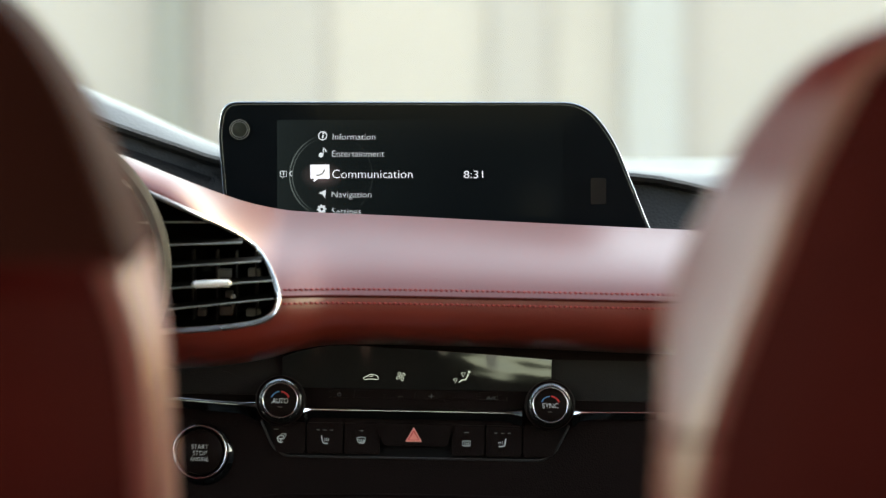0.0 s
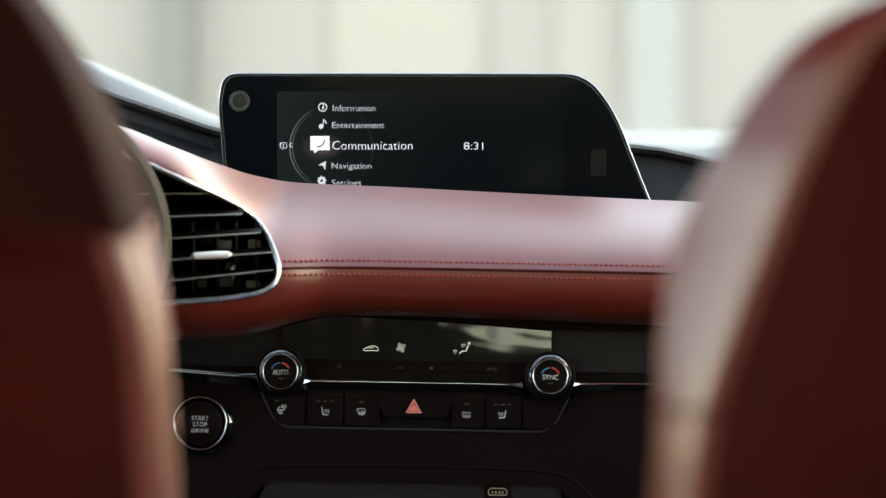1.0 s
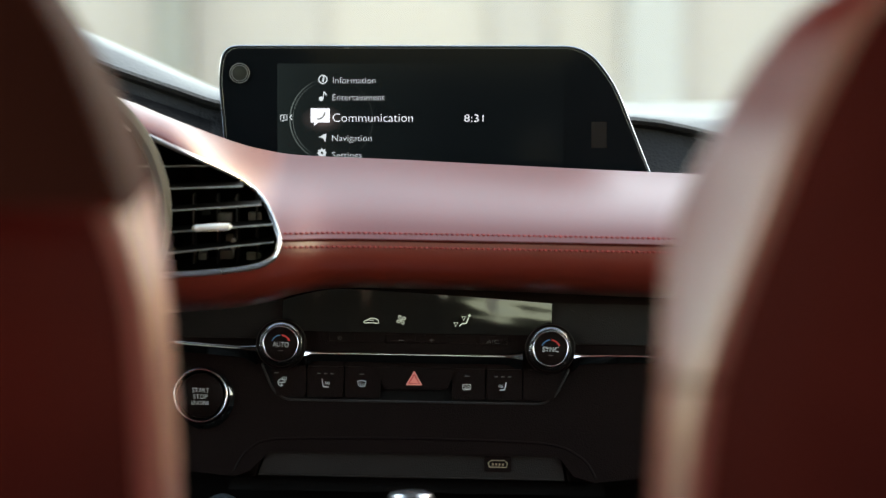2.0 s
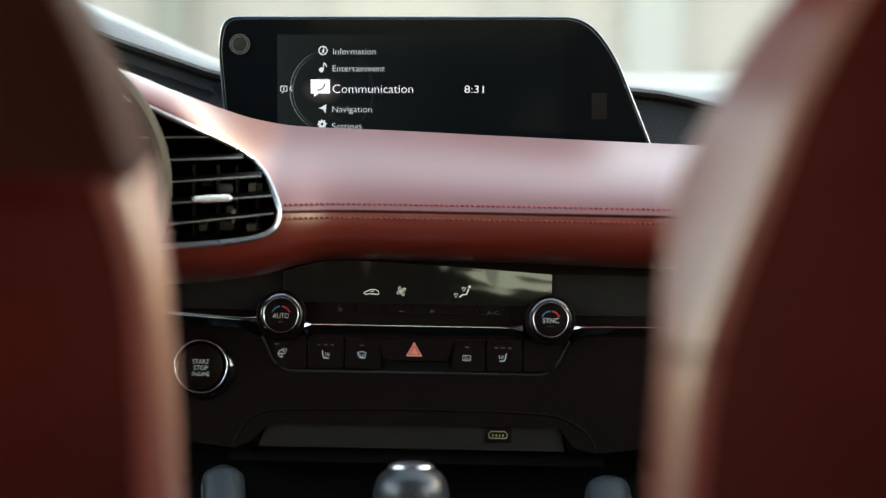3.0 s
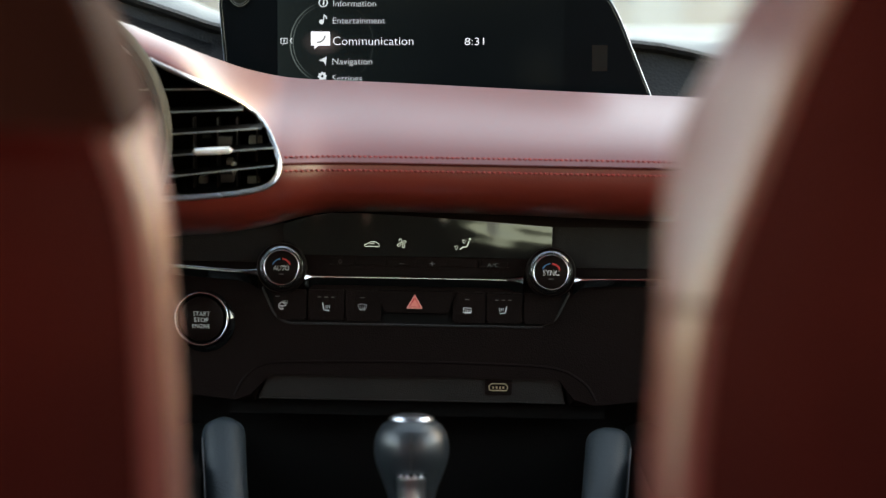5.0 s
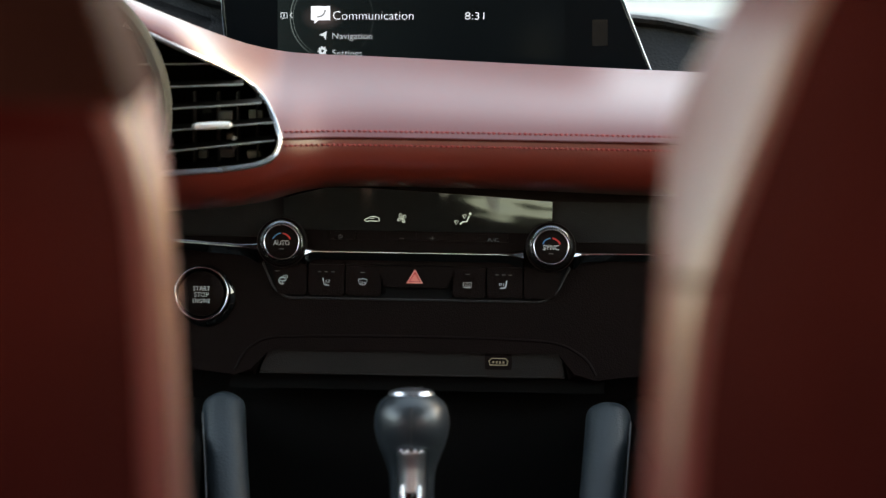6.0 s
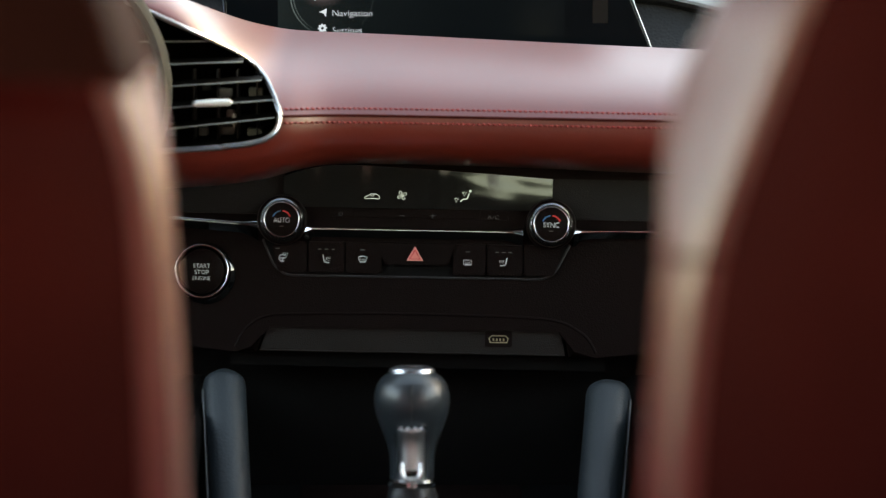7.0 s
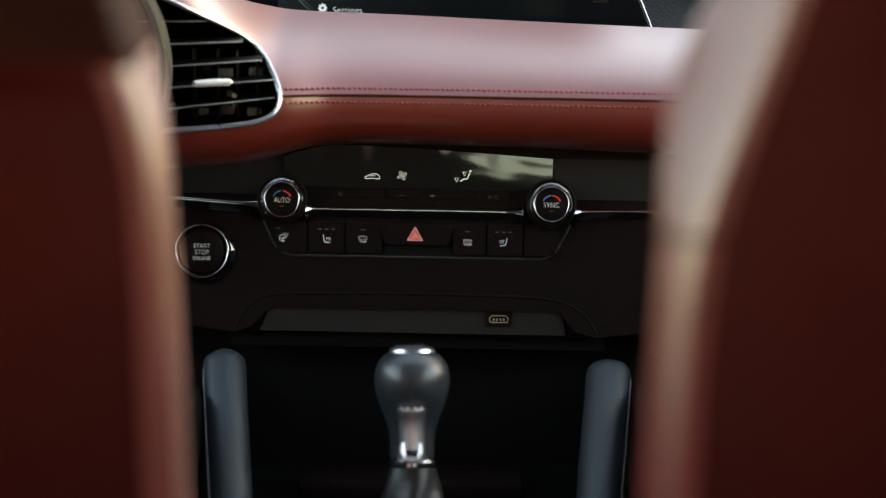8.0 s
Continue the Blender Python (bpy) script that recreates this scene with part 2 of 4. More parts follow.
def lettering(name, words, x, y, width, height, z, mat, parent, thick=0.00008, thin=-0.012):
    """Words that start at x, stand on y and fill the width and cap height given."""
    data = bpy.data.curves.new(name, "FONT")
    data.body, data.size, data.extrude, data.resolution_u = words, 1.0, 0.0, 3
    data.fill_mode, data.offset = "FRONT", thin
    ob = bpy.data.objects.new(name, data)
    scene.collection.objects.link(ob)
    me = bpy.data.meshes.new_from_object(ob)
    bpy.data.objects.remove(ob)
    cap = 0.729
    x0, x1 = min(v.co.x for v in me.vertices), max(v.co.x for v in me.vertices)
    for v in me.vertices:
        v.co = ((v.co.x - x0) / (x1 - x0) * width + x, v.co.y / cap * height + y, z + thick)
    me.materials.append(mat)
    me.name = name
    made = new(name, me)
    made.parent = parent
    return made


def arc(r0, r1, a0, a1, z, center=(0, 0), steps=24, bm=None, thick=0.0):
    """A flat arc between two radii and two angles (degrees)."""
    own = bmesh.new()
    rows = []
    for k in range(steps + 1):
        a = radians(a0 + (a1 - a0) * k / steps)
        rows.append([own.verts.new((center[0] + r * math.cos(a), center[1] + r * math.sin(a), z)) for r in (r0, r1)])
    for p, q in zip(rows, rows[1:]):
        own.faces.new((p[0], p[1], q[1], q[0]))
    return joined(own, bm)


def flat(outline, z, bm=None):
    own = bmesh.new()
    own.faces.new([own.verts.new((x, y, z)) for x, y in outline])
    return joined(own, bm)


def stroke(points, width, z, bm=None):
    """A flat line of that width along (x, y) points."""
    own = bmesh.new()
    pts = [Vector(p) for p in points]
    rows = []
    for i, p in enumerate(pts):
        d = (pts[min(i + 1, len(pts) - 1)] - pts[max(i - 1, 0)]).normalized()
        s = Vector((-d.y, d.x)) * width / 2
        rows.append([own.verts.new((*(p + s), z)), own.verts.new((*(p - s), z))])
    for a, b in zip(rows, rows[1:]):
        own.faces.new((a[0], a[1], b[1], b[0]))
    return joined(own, bm)


# ---- outside: ground and a pale wall far ahead ----
ground = part("ground", sheet([[(-60, -40, 0), (60, -40, 0)], [(-60, 300, 0), (60, 300, 0)]]), ASPHALT)
tagged(ground, "light grey asphalt yard under the car", "ground", kind="structure")
wall = thing("backdrop", pose(0, 14, 0), "pale rendered wall of piers and panels outside", "wall", kind="structure")
for x0, x1, front, m in ((-12, -3.05, 0.0, RENDER_A), (-3.05, -1.49, 0.0, RENDER_A), (-1.49, -1.31, -0.25, RENDER_B), (-1.31, -0.62, 0.0, RENDER_A), (-0.62, 0.25, 0.05, RENDER_C),
                         (0.25, 0.55, 0.0, RENDER_A), (0.55, 0.95, 0.04, RENDER_C), (0.95, 1.25, -0.1, RENDER_D), (1.25, 12, 0.0, RENDER_A)):
    part("wall_panel", box(x0, x1, front, 0.4, 0, 3.3, 0.01), m, wall, smooth=False)

# ---- the car's shell: floor, roof, sides, tail ----
CX = -0.018
floor_ = part("floor", box(CX - 0.74, CX + 0.74, -1.0, 2.6, 0.22, 0.26, 0.01), CARPET)
tagged(floor_, "black carpeted car floor", "floor", kind="structure")
roof = part("ceiling", sheet([[(CX + x, y, 1.42 - 0.05 * (x / 0.6) ** 2 - 0.06 * ((y - 0.6) / 1.4) ** 2) for x in (-0.6, -0.4, -0.2, 0, 0.2, 0.4, 0.6)] for y in (-1.0, -0.8, -0.4, 0, 0.4, 0.8, 1.1, 1.35)]), HEADLINER)
tagged(roof, "black cloth headliner of the car", "ceiling", kind="structure")
for sgn, nm in ((-1, "wall_left"), (1, "wall_right")):
    side = thing(nm, pose(CX + sgn * 0.72, 0, 0), "black inner door trim of the car", "door trim", kind="structure")
    part("door_trim", box(-0.04, 0.04, -1.0, 2.6, 0.24, 0.89, 0.02), BLACK_SOFT, side)
    part("quarter_trim", box(-0.04 - 0.02 * sgn, 0.04 - 0.02 * sgn, -1.0, -0.45, 0.90, 1.42, 0.02), BLACK_SOFT, side)
    part("door_top", box(-0.04 - 0.01 * sgn, 0.04 - 0.01 * sgn, -0.45, 0.72, 0.84, 0.90, 0.02), BLACK_SOFT, side)
    part("roof_rail", box(-0.04 - 0.10 * sgn, 0.04 - 0.05 * sgn, -1.0, 1.36, 1.34, 1.42, 0.02), HEADLINER, side)
    part("pillar", tube([(0, 2.5, 0.88), (-0.05 * sgn, 1.85, 1.19), (-0.10 * sgn, 1.35, 1.37)], 0.035), BLACK_SOFT, side)
    part("pillar", tube([(0, 0.75, 0.88), (-0.06 * sgn, 0.7, 1.15), (-0.12 * sgn, 0.65, 1.38)], 0.05), BLACK_SOFT, side)
    part("pillar", tube([(0, -0.5, 0.88), (-0.06 * sgn, -0.6, 1.15), (-0.12 * sgn, -0.65, 1.38)], 0.12), BLACK_SOFT, side)
tail = thing("wall_tail", pose(CX, -0.98, 0), "black tailgate trim with rear window", "tailgate", kind="structure")
opening = rounded([(-0.60, 1.13), (0.60, 1.13), (0.50, 1.345), (-0.50, 1.345)], 0.05, 6)
bm = bmesh.new()
for depth in (-0.04, 0.04):
    own = bmesh.new()
    inner_ring = [own.verts.new((x, depth, z)) for x, z in opening]
    outer_ring = [own.verts.new((0.74 * max(-1, min(1, x / 0.49)), depth, 0.24 if z < 1.2 else 1.46)) for x, z in opening]
    for k in range(len(opening)):
        q = (k + 1) % len(opening)
        own.faces.new((inner_ring[k], inner_ring[q], outer_ring[q], outer_ring[k]))
    joined(own, bm)
sheet([[(x, -0.04, z) for x, z in opening], [(x, 0.04, z) for x, z in opening]], close=True, bm=bm)
bmesh.ops.dissolve_degenerate(bm, dist=1e-5, edges=bm.edges[:])
part("tailgate_trim", bm, BLACK_SOFT, tail, smooth=False)
pane = part("rear_pane", sheet([[(x * 1.02, 0, z) for x in (-0.60, 0.60)] for z in (1.12, 1.355)]), GLASS_TINTED, tail, "tinted rear window glass")
pane.visible_shadow = False
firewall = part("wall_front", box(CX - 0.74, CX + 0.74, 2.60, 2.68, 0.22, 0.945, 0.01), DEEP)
tagged(firewall, "black bulkhead under the windscreen", "bulkhead", kind="structure")
windscreen = part("window_1", sheet([[(CX + x, y + 0.25 * (1 - (x / 0.7) ** 2) - 0.05, z) for x in (-0.7, -0.45, -0.2, 0, 0.2, 0.45, 0.7)] for y, z in ((2.55, 0.94), (2.2, 1.07), (1.8, 1.215), (1.35, 1.375))]), GLASS)
windscreen.visible_shadow = False
tagged(windscreen, "clear raked windscreen glass", "windscreen", kind="structure")

# ---- dashboard ----
SEAM_X = -0.1062


def seam_z(x):
    return 0.8974 - 0.0185 * (x - SEAM_X)




def nosed(table):
    """An edge through a table of (x, z) that ends in a rounded nose at the seam."""
    bend = curve(sorted((math.sqrt(max(0.0, SEAM_X - x)), z) for x, z in table))
    return lambda x: bend(math.sqrt(max(0.0, SEAM_X - x)))


vent_top = nosed([(-0.40, 1.03), (-0.26, 0.992), (-0.205, 0.9728), (-0.179, 0.9609), (-0.157, 0.9504), (-0.1347, 0.9366), (-0.1199, 0.9236), (-0.1106, 0.9095), (-0.1072, 0.9012), (SEAM_X, seam_z(SEAM_X))])
vent_low = nosed([(-0.40, 0.868), (-0.26, 0.872), (-0.179, 0.8750), (-0.142, 0.8775), (-0.1199, 0.8808), (-0.1106, 0.8855), (-0.1073, 0.8905), (SEAM_X, seam_z(SEAM_X))])
back_z = curve([(-0.75, 0.99), (-0.40, 1.03), (-0.29, 1.006), (-0.226, 0.9847), (-0.192, 0.9708), (-0.1526, 0.9560), (-0.1327, 0.9500), (-0.105, 0.9452), (-0.0334, 0.9418), (0.046, 0.9377), (0.1435, 0.9330), (0.20, 0.9305), (0.75, 0.905)])
low_z = curve([(-0.75, 0.83), (-0.30, 0.842), (-0.165, 0.8470), (-0.122, 0.8515), (-0.096, 0.8578), (-0.073, 0.8600), (0.006, 0.8588), (0.08, 0.8562), (0.13, 0.8540), (0.30, 0.850), (0.75, 0.83)])
front_y = curve([(-0.75, 1.72), (-0.30, 1.725), (-0.15, 1.728), (-0.105, 1.735), (-0.075, 1.748), (-0.03, 1.752), (0.20, 1.750), (0.75, 1.75)])


def bezier(p, t):
    u = 1 - t
    return [u ** 3 * a + 3 * u * u * t * b + 3 * u * t * t * c + t ** 3 * d for a, b, c, d in zip(*p)]


def cut(p, t):
    """Both pieces of a curve cut at t."""
    mix = [[[a + (b - a) * t for a, b in zip(q, r)] for q, r in zip(p, p[1:])]]
    while len(mix[-1]) > 1:
        mix.append([[a + (b - a) * t for a, b in zip(q, r)] for q, r in zip(mix[-1], mix[-1][1:])])
    return [p[0], mix[0][0], mix[1][0], mix[2][0]], [mix[2][0], mix[1][1], mix[0][2], p[3]]


def cut_height(p, z):
    lo, hi = 0.0, 1.0
    for _ in range(30):
        m = (lo + hi) / 2
        lo, hi = (m, hi) if bezier(p, m)[1] > z else (lo, m)
    return lo


def near_tip(x):
    w = min(1.0, max(0.0, (SEAM_X - x) / 0.075))
    return w * w * (3 - 2 * w)


def upper_curve(x):
    """The upper leather's section from its back edge to the seam, or to the vent's edge."""
    near = 1 - 0.050 * near_tip(x)
    yb, zb = 1.85 * near, 1.05 - (1.05 - back_z(x * 1.019 / near)) * 0.9814 * near
    ze, yf = seam_z(x), front_y(x)
    full = [(yb, zb), (yb - 0.032, zb - 0.012), (yf + 0.009, ze + (zb - ze) * 0.43), (yf, ze)]
    if x >= SEAM_X:
        return full
    zv, w = vent_top(x), near_tip(x)
    piece = cut(full, cut_height(full, min(zv, zb - 0.001)))[0]
    own = [(yb, zb), (yb - 0.008, zb + 0.0005), (yf - 0.001, zb - (zb - zv) * 0.35), (yf, zv)]
    return [[a + (b - a) * w for a, b in zip(p, q)] for p, q in zip(piece, own)]


def lower_curve(x):
    """The lower leather's section from the seam or the vent's edge to its tucked-under bottom."""
    zs, zb, yf = seam_z(x), low_z(x), front_y(x)
    full = [(yf, zs), (yf - 0.003, zs - (zs - zb) * 0.45), (yf + 0.008, zb + 0.002), (yf + 0.045, zb)]
    if x >= SEAM_X:
        return full
    return cut(full, cut_height(full, vent_low(x)))[1]


def vent_edge(x, upper):
    y, z = upper_curve(x)[3] if upper else lower_curve(x)[0]
    return (x, y - 0.001, z)


XS = sorted(set([round(-0.72 + 0.02 * k, 4) for k in range(73)] + [round(-0.24 + 0.004 * k, 4) for k in range(60)] + [round(-0.124 + 0.001 * k, 4) for k in range(20)] + [SEAM_X]))
dash = thing("dashboard", pose(0, 0, 0), "red leather and black soft dashboard with double stitching", "dashboard", kind="structure")
part("leather_pad", sheet([[(x, *bezier(upper_curve(x), k / 18)) for k in range(19)] for x in XS]), RED, dash, "pink-lit red leather top roll")
part("leather_pad", sheet([[(x, *bezier(lower_curve(x), k / 14)) for k in range(15)] for x in XS]), RED, dash, "dark red leather lower roll")
part("piping", tube([(x, front_y(x) - 0.0004, seam_z(x)) for x in XS if x >= SEAM_X], 0.0010, 6), SEAM_DARK, dash, "dark seam between the leather pieces")
for above in (1, -1):
    bm = bmesh.new()
    x = SEAM_X + 0.002
    while x < 0.30:
        if above > 0:
            z0, z1 = seam_z(x) + 0.0047, seam_z(x + 0.0024) + 0.0042
            section = upper_curve(x)
            y0 = y1 = bezier(section, cut_height(section, z0))[0] - 0.0001
        else:
            z0, z1 = seam_z(x) - 0.0042, seam_z(x + 0.0024) - 0.0046
            y0 = y1 = front_y(x) - 0.0009
        tube([(x, y0, z0), (x + 0.0012, y0 - 0.0006, (z0 + z1) / 2), (x + 0.0024, y1, z1)], [0.0005, 0.0008, 0.0005], 5, bm=bm)
        x += 0.0034
    part("stitching", bm, THREAD, dash, "red thread stitching")

lip_z = curve([(-0.75, 1.02), (-0.42, 1.045), (-0.30, 1.022), (-0.236, 1.000), (-0.197, 0.9868), (-0.163, 0.9760), (-0.10, 0.968), (0.05, 0.966), (0.145, 0.9640), (0.172, 0.9598), (0.205, 0.9525), (0.30, 0.948), (0.75, 0.935)])
crown_z = curve([(-0.75, 1.03), (-0.42, 1.062), (-0.30, 1.040), (-0.25, 1.021), (-0.20, 0.9985), (-0.163, 0.984), (-0.10, 0.972), (0.05, 0.970), (0.145, 0.9685), (0.20, 0.966), (0.75, 0.955)])
rows, rows2 = [], []
for x in XS:
    lz, cz = lip_z(x), crown_z(x)
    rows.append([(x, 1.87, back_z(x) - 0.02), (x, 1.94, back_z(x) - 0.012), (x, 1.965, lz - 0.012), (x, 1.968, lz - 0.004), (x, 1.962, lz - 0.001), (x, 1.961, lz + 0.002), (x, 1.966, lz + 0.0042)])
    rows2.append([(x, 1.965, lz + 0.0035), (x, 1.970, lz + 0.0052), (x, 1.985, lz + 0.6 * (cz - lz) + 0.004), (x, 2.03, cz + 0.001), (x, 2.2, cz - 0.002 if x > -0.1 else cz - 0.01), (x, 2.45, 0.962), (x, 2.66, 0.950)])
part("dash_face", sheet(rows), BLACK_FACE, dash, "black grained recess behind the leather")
part("dash_top", sheet(rows2), BLACK_TOP, dash, "black soft dash top reflecting the sky")

# ---- air vent ----
vent = thing("air_vent", pose(0, 0, 0), "teardrop air vent with chrome surround and black slats", "air vent")
steps = [k / 22 for k in range(23)]
edge = [vent_edge(SEAM_X - 0.125 * u ** 2, True) for u in reversed(steps)] + [vent_edge(SEAM_X - 0.13 * u ** 2, False) for u in steps[1:]]
part("surround", tube(edge, 0.0013, 8, up=(0, 1, 0)), SATIN, vent, "thin bright chrome surround")
inner = [(x, y + 0.004, z) for x, y, z in edge]
mid = Vector((-0.16, 1.735, 0.91))
part("inner_lip", tube([mid + (Vector(p) - mid) * 0.972 for p in inner], 0.0012, 6, up=(0, 1, 0)), SATIN, vent, "dark metal inner lip")
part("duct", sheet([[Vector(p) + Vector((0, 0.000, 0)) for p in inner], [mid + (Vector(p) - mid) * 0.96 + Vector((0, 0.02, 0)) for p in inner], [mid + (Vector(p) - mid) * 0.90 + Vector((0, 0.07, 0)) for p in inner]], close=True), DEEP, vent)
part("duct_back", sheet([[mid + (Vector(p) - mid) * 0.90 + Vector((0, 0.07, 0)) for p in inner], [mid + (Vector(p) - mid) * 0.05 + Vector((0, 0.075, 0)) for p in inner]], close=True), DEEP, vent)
for z, zt, x1 in ((0.9458, 0.9459, -0.1500), (0.9310, 0.9324, -0.1310), (0.9167, 0.9202, -0.1190), (0.9027, 0.9075, -0.1115), (0.8891, 0.8958, -0.1110)):
    zl = z + (z - zt) * 0.75
    blade_ = part("slat", sheet([[(-0.225, 1.739, zl), (-0.225, 1.762, zl + 0.002)], [(-0.176, 1.740, z), (-0.176, 1.762, z + 0.002)], [(x1, 1.742, zt), (x1 - 0.001, 1.762, zt + 0.002)]]), DEEP, vent)
    # The sheet stays black; only this edge carries the painted glint.
    part("slat_edge", tube([(-0.225, 1.738, zl), (-0.20, 1.738, (z + zl) / 2), (-0.176, 1.739, z), (x1, 1.741, zt)], 0.00056, 8), SLAT_GLINT, blade_, "front edge painted pale as a glint")
tab = tube([(-0.1628, 1.731, 0.9058), (-0.1610, 1.729, 0.9060), (-0.1505, 1.729, 0.9066), (-0.1395, 1.7295, 0.9070), (-0.1380, 1.732, 0.9069)], [0.0012, 0.0024, 0.0026, 0.0024, 0.0010], 10)
part("tab", tab, SILVER, vent, "bright silver slider tab")
for x in (-0.166, -0.150, -0.137, -0.124):
    part("vane", box(x - 0.0006, x + 0.0006, 1.766, 1.785, 0.879, 0.925, 0.0003), GREY_DARK, vent)
for x, z, w, h in ((-0.145, 0.910, 0.010, 0.006), (-0.125, 0.9105, 0.009, 0.006), (-0.144, 0.885, 0.009, 0.006), (-0.126, 0.884, 0.010, 0.005), (-0.142, 0.895, 0.005, 0.007), (-0.160, 0.884, 0.006, 0.005)):
    part("link_piece", box(x - w / 2, x + w / 2, 1.768, 1.776, z - h / 2, z + h / 2, 0.001), LINK, vent, "olive grey plastic link piece")

part("link_finger", tube([(-0.1385, 1.757, 0.8865), (-0.1385, 1.757, 0.8925), (-0.1383, 1.757, 0.8972)], [0.0026, 0.0024, 0.0012], 8), GREY_RING, vent, "pale plastic finger")

# ---- instrument binnacle ----
binnacle = thing("instrument_binnacle", pose(-0.2755, 1.715, 0.916, 90), "round grey instrument binnacle rim beside the vent", "binnacle")
part("rim", lathe([(0.086, -0.03), (0.096, -0.028), (0.100, -0.01), (0.0995, 0.002), (0.097, 0.005), (0.0935, 0.003), (0.0920, -0.01), (0.088, -0.03)], 80), RIM_GREY, binnacle, "grey rim catching the light")
part("dial_well", lathe([(0, -0.028), (0.088, -0.03)], 48), DEEP, binnacle)

# ---- infotainment display ----
U = 0.0004078
SCREEN = pose(-0.0200, 1.93, 0.9696, 90 - 1.8, 0, 0)
display = thing("infotainment_display", SCREEN, "wide black dash display with lit menu", "display screen")


def outline_u(pts, k):
    return [(x * k, y * k) for x, y in pts]


SCREEN_OUT = rounded(outline_u([(-329, -150), (-347.5, 75), (-338, 125), (300, 124), (350, 62), (435, -150)], U), [3 * U, 40 * U, 46 * U, 70 * U, 90 * U, 3 * U], 8)
grow = [(x * 1.006, (y + 0.0005) * 1.012) for x, y in SCREEN_OUT]
shrink = [(x * 0.93 + 0.001, y * 0.86 - 0.004) for x, y in SCREEN_OUT]
bm = sheet([[(x, y, -0.0012) for x, y in grow], [(x, y, -0.007) for x, y in grow], [(x, y, -0.024) for x, y in shrink]], close=True)
part("housing", plate(shrink, -0.026, -0.024, bm=bm), BLACK_SOFT, display)
part("rim", sheet([[(x, y, -0.0014) for x, y in SCREEN_OUT], [(x * 1.003, (y + 0.0002) * 1.006, 0.0004) for x, y in SCREEN_OUT], [(x, y, 0.0000) for x, y in grow], [(x, y, -0.003) for x, y in grow]], close=True), RIM, display, "thin silver rim")
part("glass", plate(SCREEN_OUT, -0.003, -0.0002), GLASS_BLACK, display, "glossy black glass face")
part("lit_area", flat([(-245 * U, -95 * U), (262 * U, -95 * U), (262 * U, 95 * U), (-245 * U, 95 * U)], 0.00005),
     glow_spread("lit_area_grey", (0.50, 0.90, 1.12), 1.0, ((0.0, 0.016), (0.10, 0.011), (0.30, 0.005), (0.6, 0.0010), (1.0, 0.0004))), display, "faintly lit display area", smooth=False)
sensor = part("sensor", lathe([(18 * U, 0), (18 * U, 0.0012), (15.5 * U, 0.0018), (14 * U, 0.0012), (13.5 * U, 0.0002)], 40, (-311 * U, 78 * U)), BLACK_MATT, display, "round ringed sensor window")
part("lens", lathe([(13.5 * U, 0.0003), (7 * U, 0.0009), (0, 0.0011)], 32, (-311 * U, 78 * U)), SENSOR, sensor)
for r in (17.2, 13.8):
    part("ring_line", lathe([((r + 0.7 * math.cos(radians(a))) * U, 0.0018 + 0.7 * U * math.sin(radians(a))) for a in range(0, 361, 45)], 40, (-311 * U, 78 * U)), SENSOR_LINE, sensor, "thin grey circle")
inset = [(x * 0.9905, (y + 0.0004) * 0.974) for x, y in SCREEN_OUT]
part("inner_line", tube([(x, y, -0.0002) for x, y in inset], 0.00018, 5), SENSOR_LINE, display, "fine line inside the rim")
part("label_patch", flat([(311 * U, -54 * U), (338 * U, -54 * U), (338 * U, -8 * U), (311 * U, -8 * U)], 0.00006), PATCH, display, "faint grey patch")
ZT = 0.0001
for words, x, y, w, h, m in (("Information", -146, 60, 75, 11.5, MENU), ("Entertainment", -147, 30, 92, 11.5, MENU), ("Communication", -147, -8, 142, 16, MENU_HOT),
                             ("Navigation", -148, -42, 70, 11.5, MENU), ("Settings", -148, -72, 52, 11.5, MENU), ("8:31", 86, -8, 34, 14, MENU_HOT)):
    lettering("menu_word", words, x * U, y * U, w * U, h * U, ZT, m, display)
# menu symbols
bm = arc(6.2 * U, 8.2 * U, 0, 360, 0.00018, (-164 * U, 67 * U), 32)
flat([(-165.5 * U, 62.5 * U), (-162.5 * U, 62.5 * U), (-161.5 * U, 69 * U), (-164.5 * U, 69 * U)], 0.00018, bm)
arc(0, 1.6 * U, 0, 360, 0.00018, (-162.8 * U, 71.4 * U), 10, bm)
part("symbol", bm, MENU, display, "lit information symbol", smooth=False)
bm = arc(0, 4.2 * U, 0, 360, 0.00018, (-167 * U, 33 * U), 20)
flat([(-164.6 * U, 32 * U), (-162.9 * U, 32 * U), (-161.5 * U, 46 * U), (-163.2 * U, 46 * U)], 0.00019, bm)
stroke([(-162.5 * U, 45 * U), (-159 * U, 42 * U), (-158 * U, 38 * U)], 2.2 * U, 0.0002, bm)
part("symbol", bm, MENU, display, "lit note symbol", smooth=False)
bm = flat([(-186 * U, 16 * U), (-152 * U, 16 * U), (-152 * U, -9 * U), (-172 * U, -9 * U), (-180 * U, -15 * U), (-180 * U, -9 * U), (-186 * U, -9 * U)], 0.00018)
part("symbol", bm, MENU_HOT, display, "bright speech bubble symbol", smooth=False)
bm = stroke([Vector((-169 + 12 * math.cos(a) - 4, 9 + 12 * math.sin(a))) * U for a in (radians(d) for d in (-100, -80, -60, -40, -20, 0))], 2.4 * U, 0.00026)
part("symbol", bm, PRINT_DIM, display, "small receiver mark", smooth=False)
part("symbol", flat([(-172 * U, -35 * U), (-158 * U, -28 * U), (-160 * U, -44 * U), (-164 * U, -37 * U)], 0.00018), MENU, display, "lit arrow symbol", smooth=False)
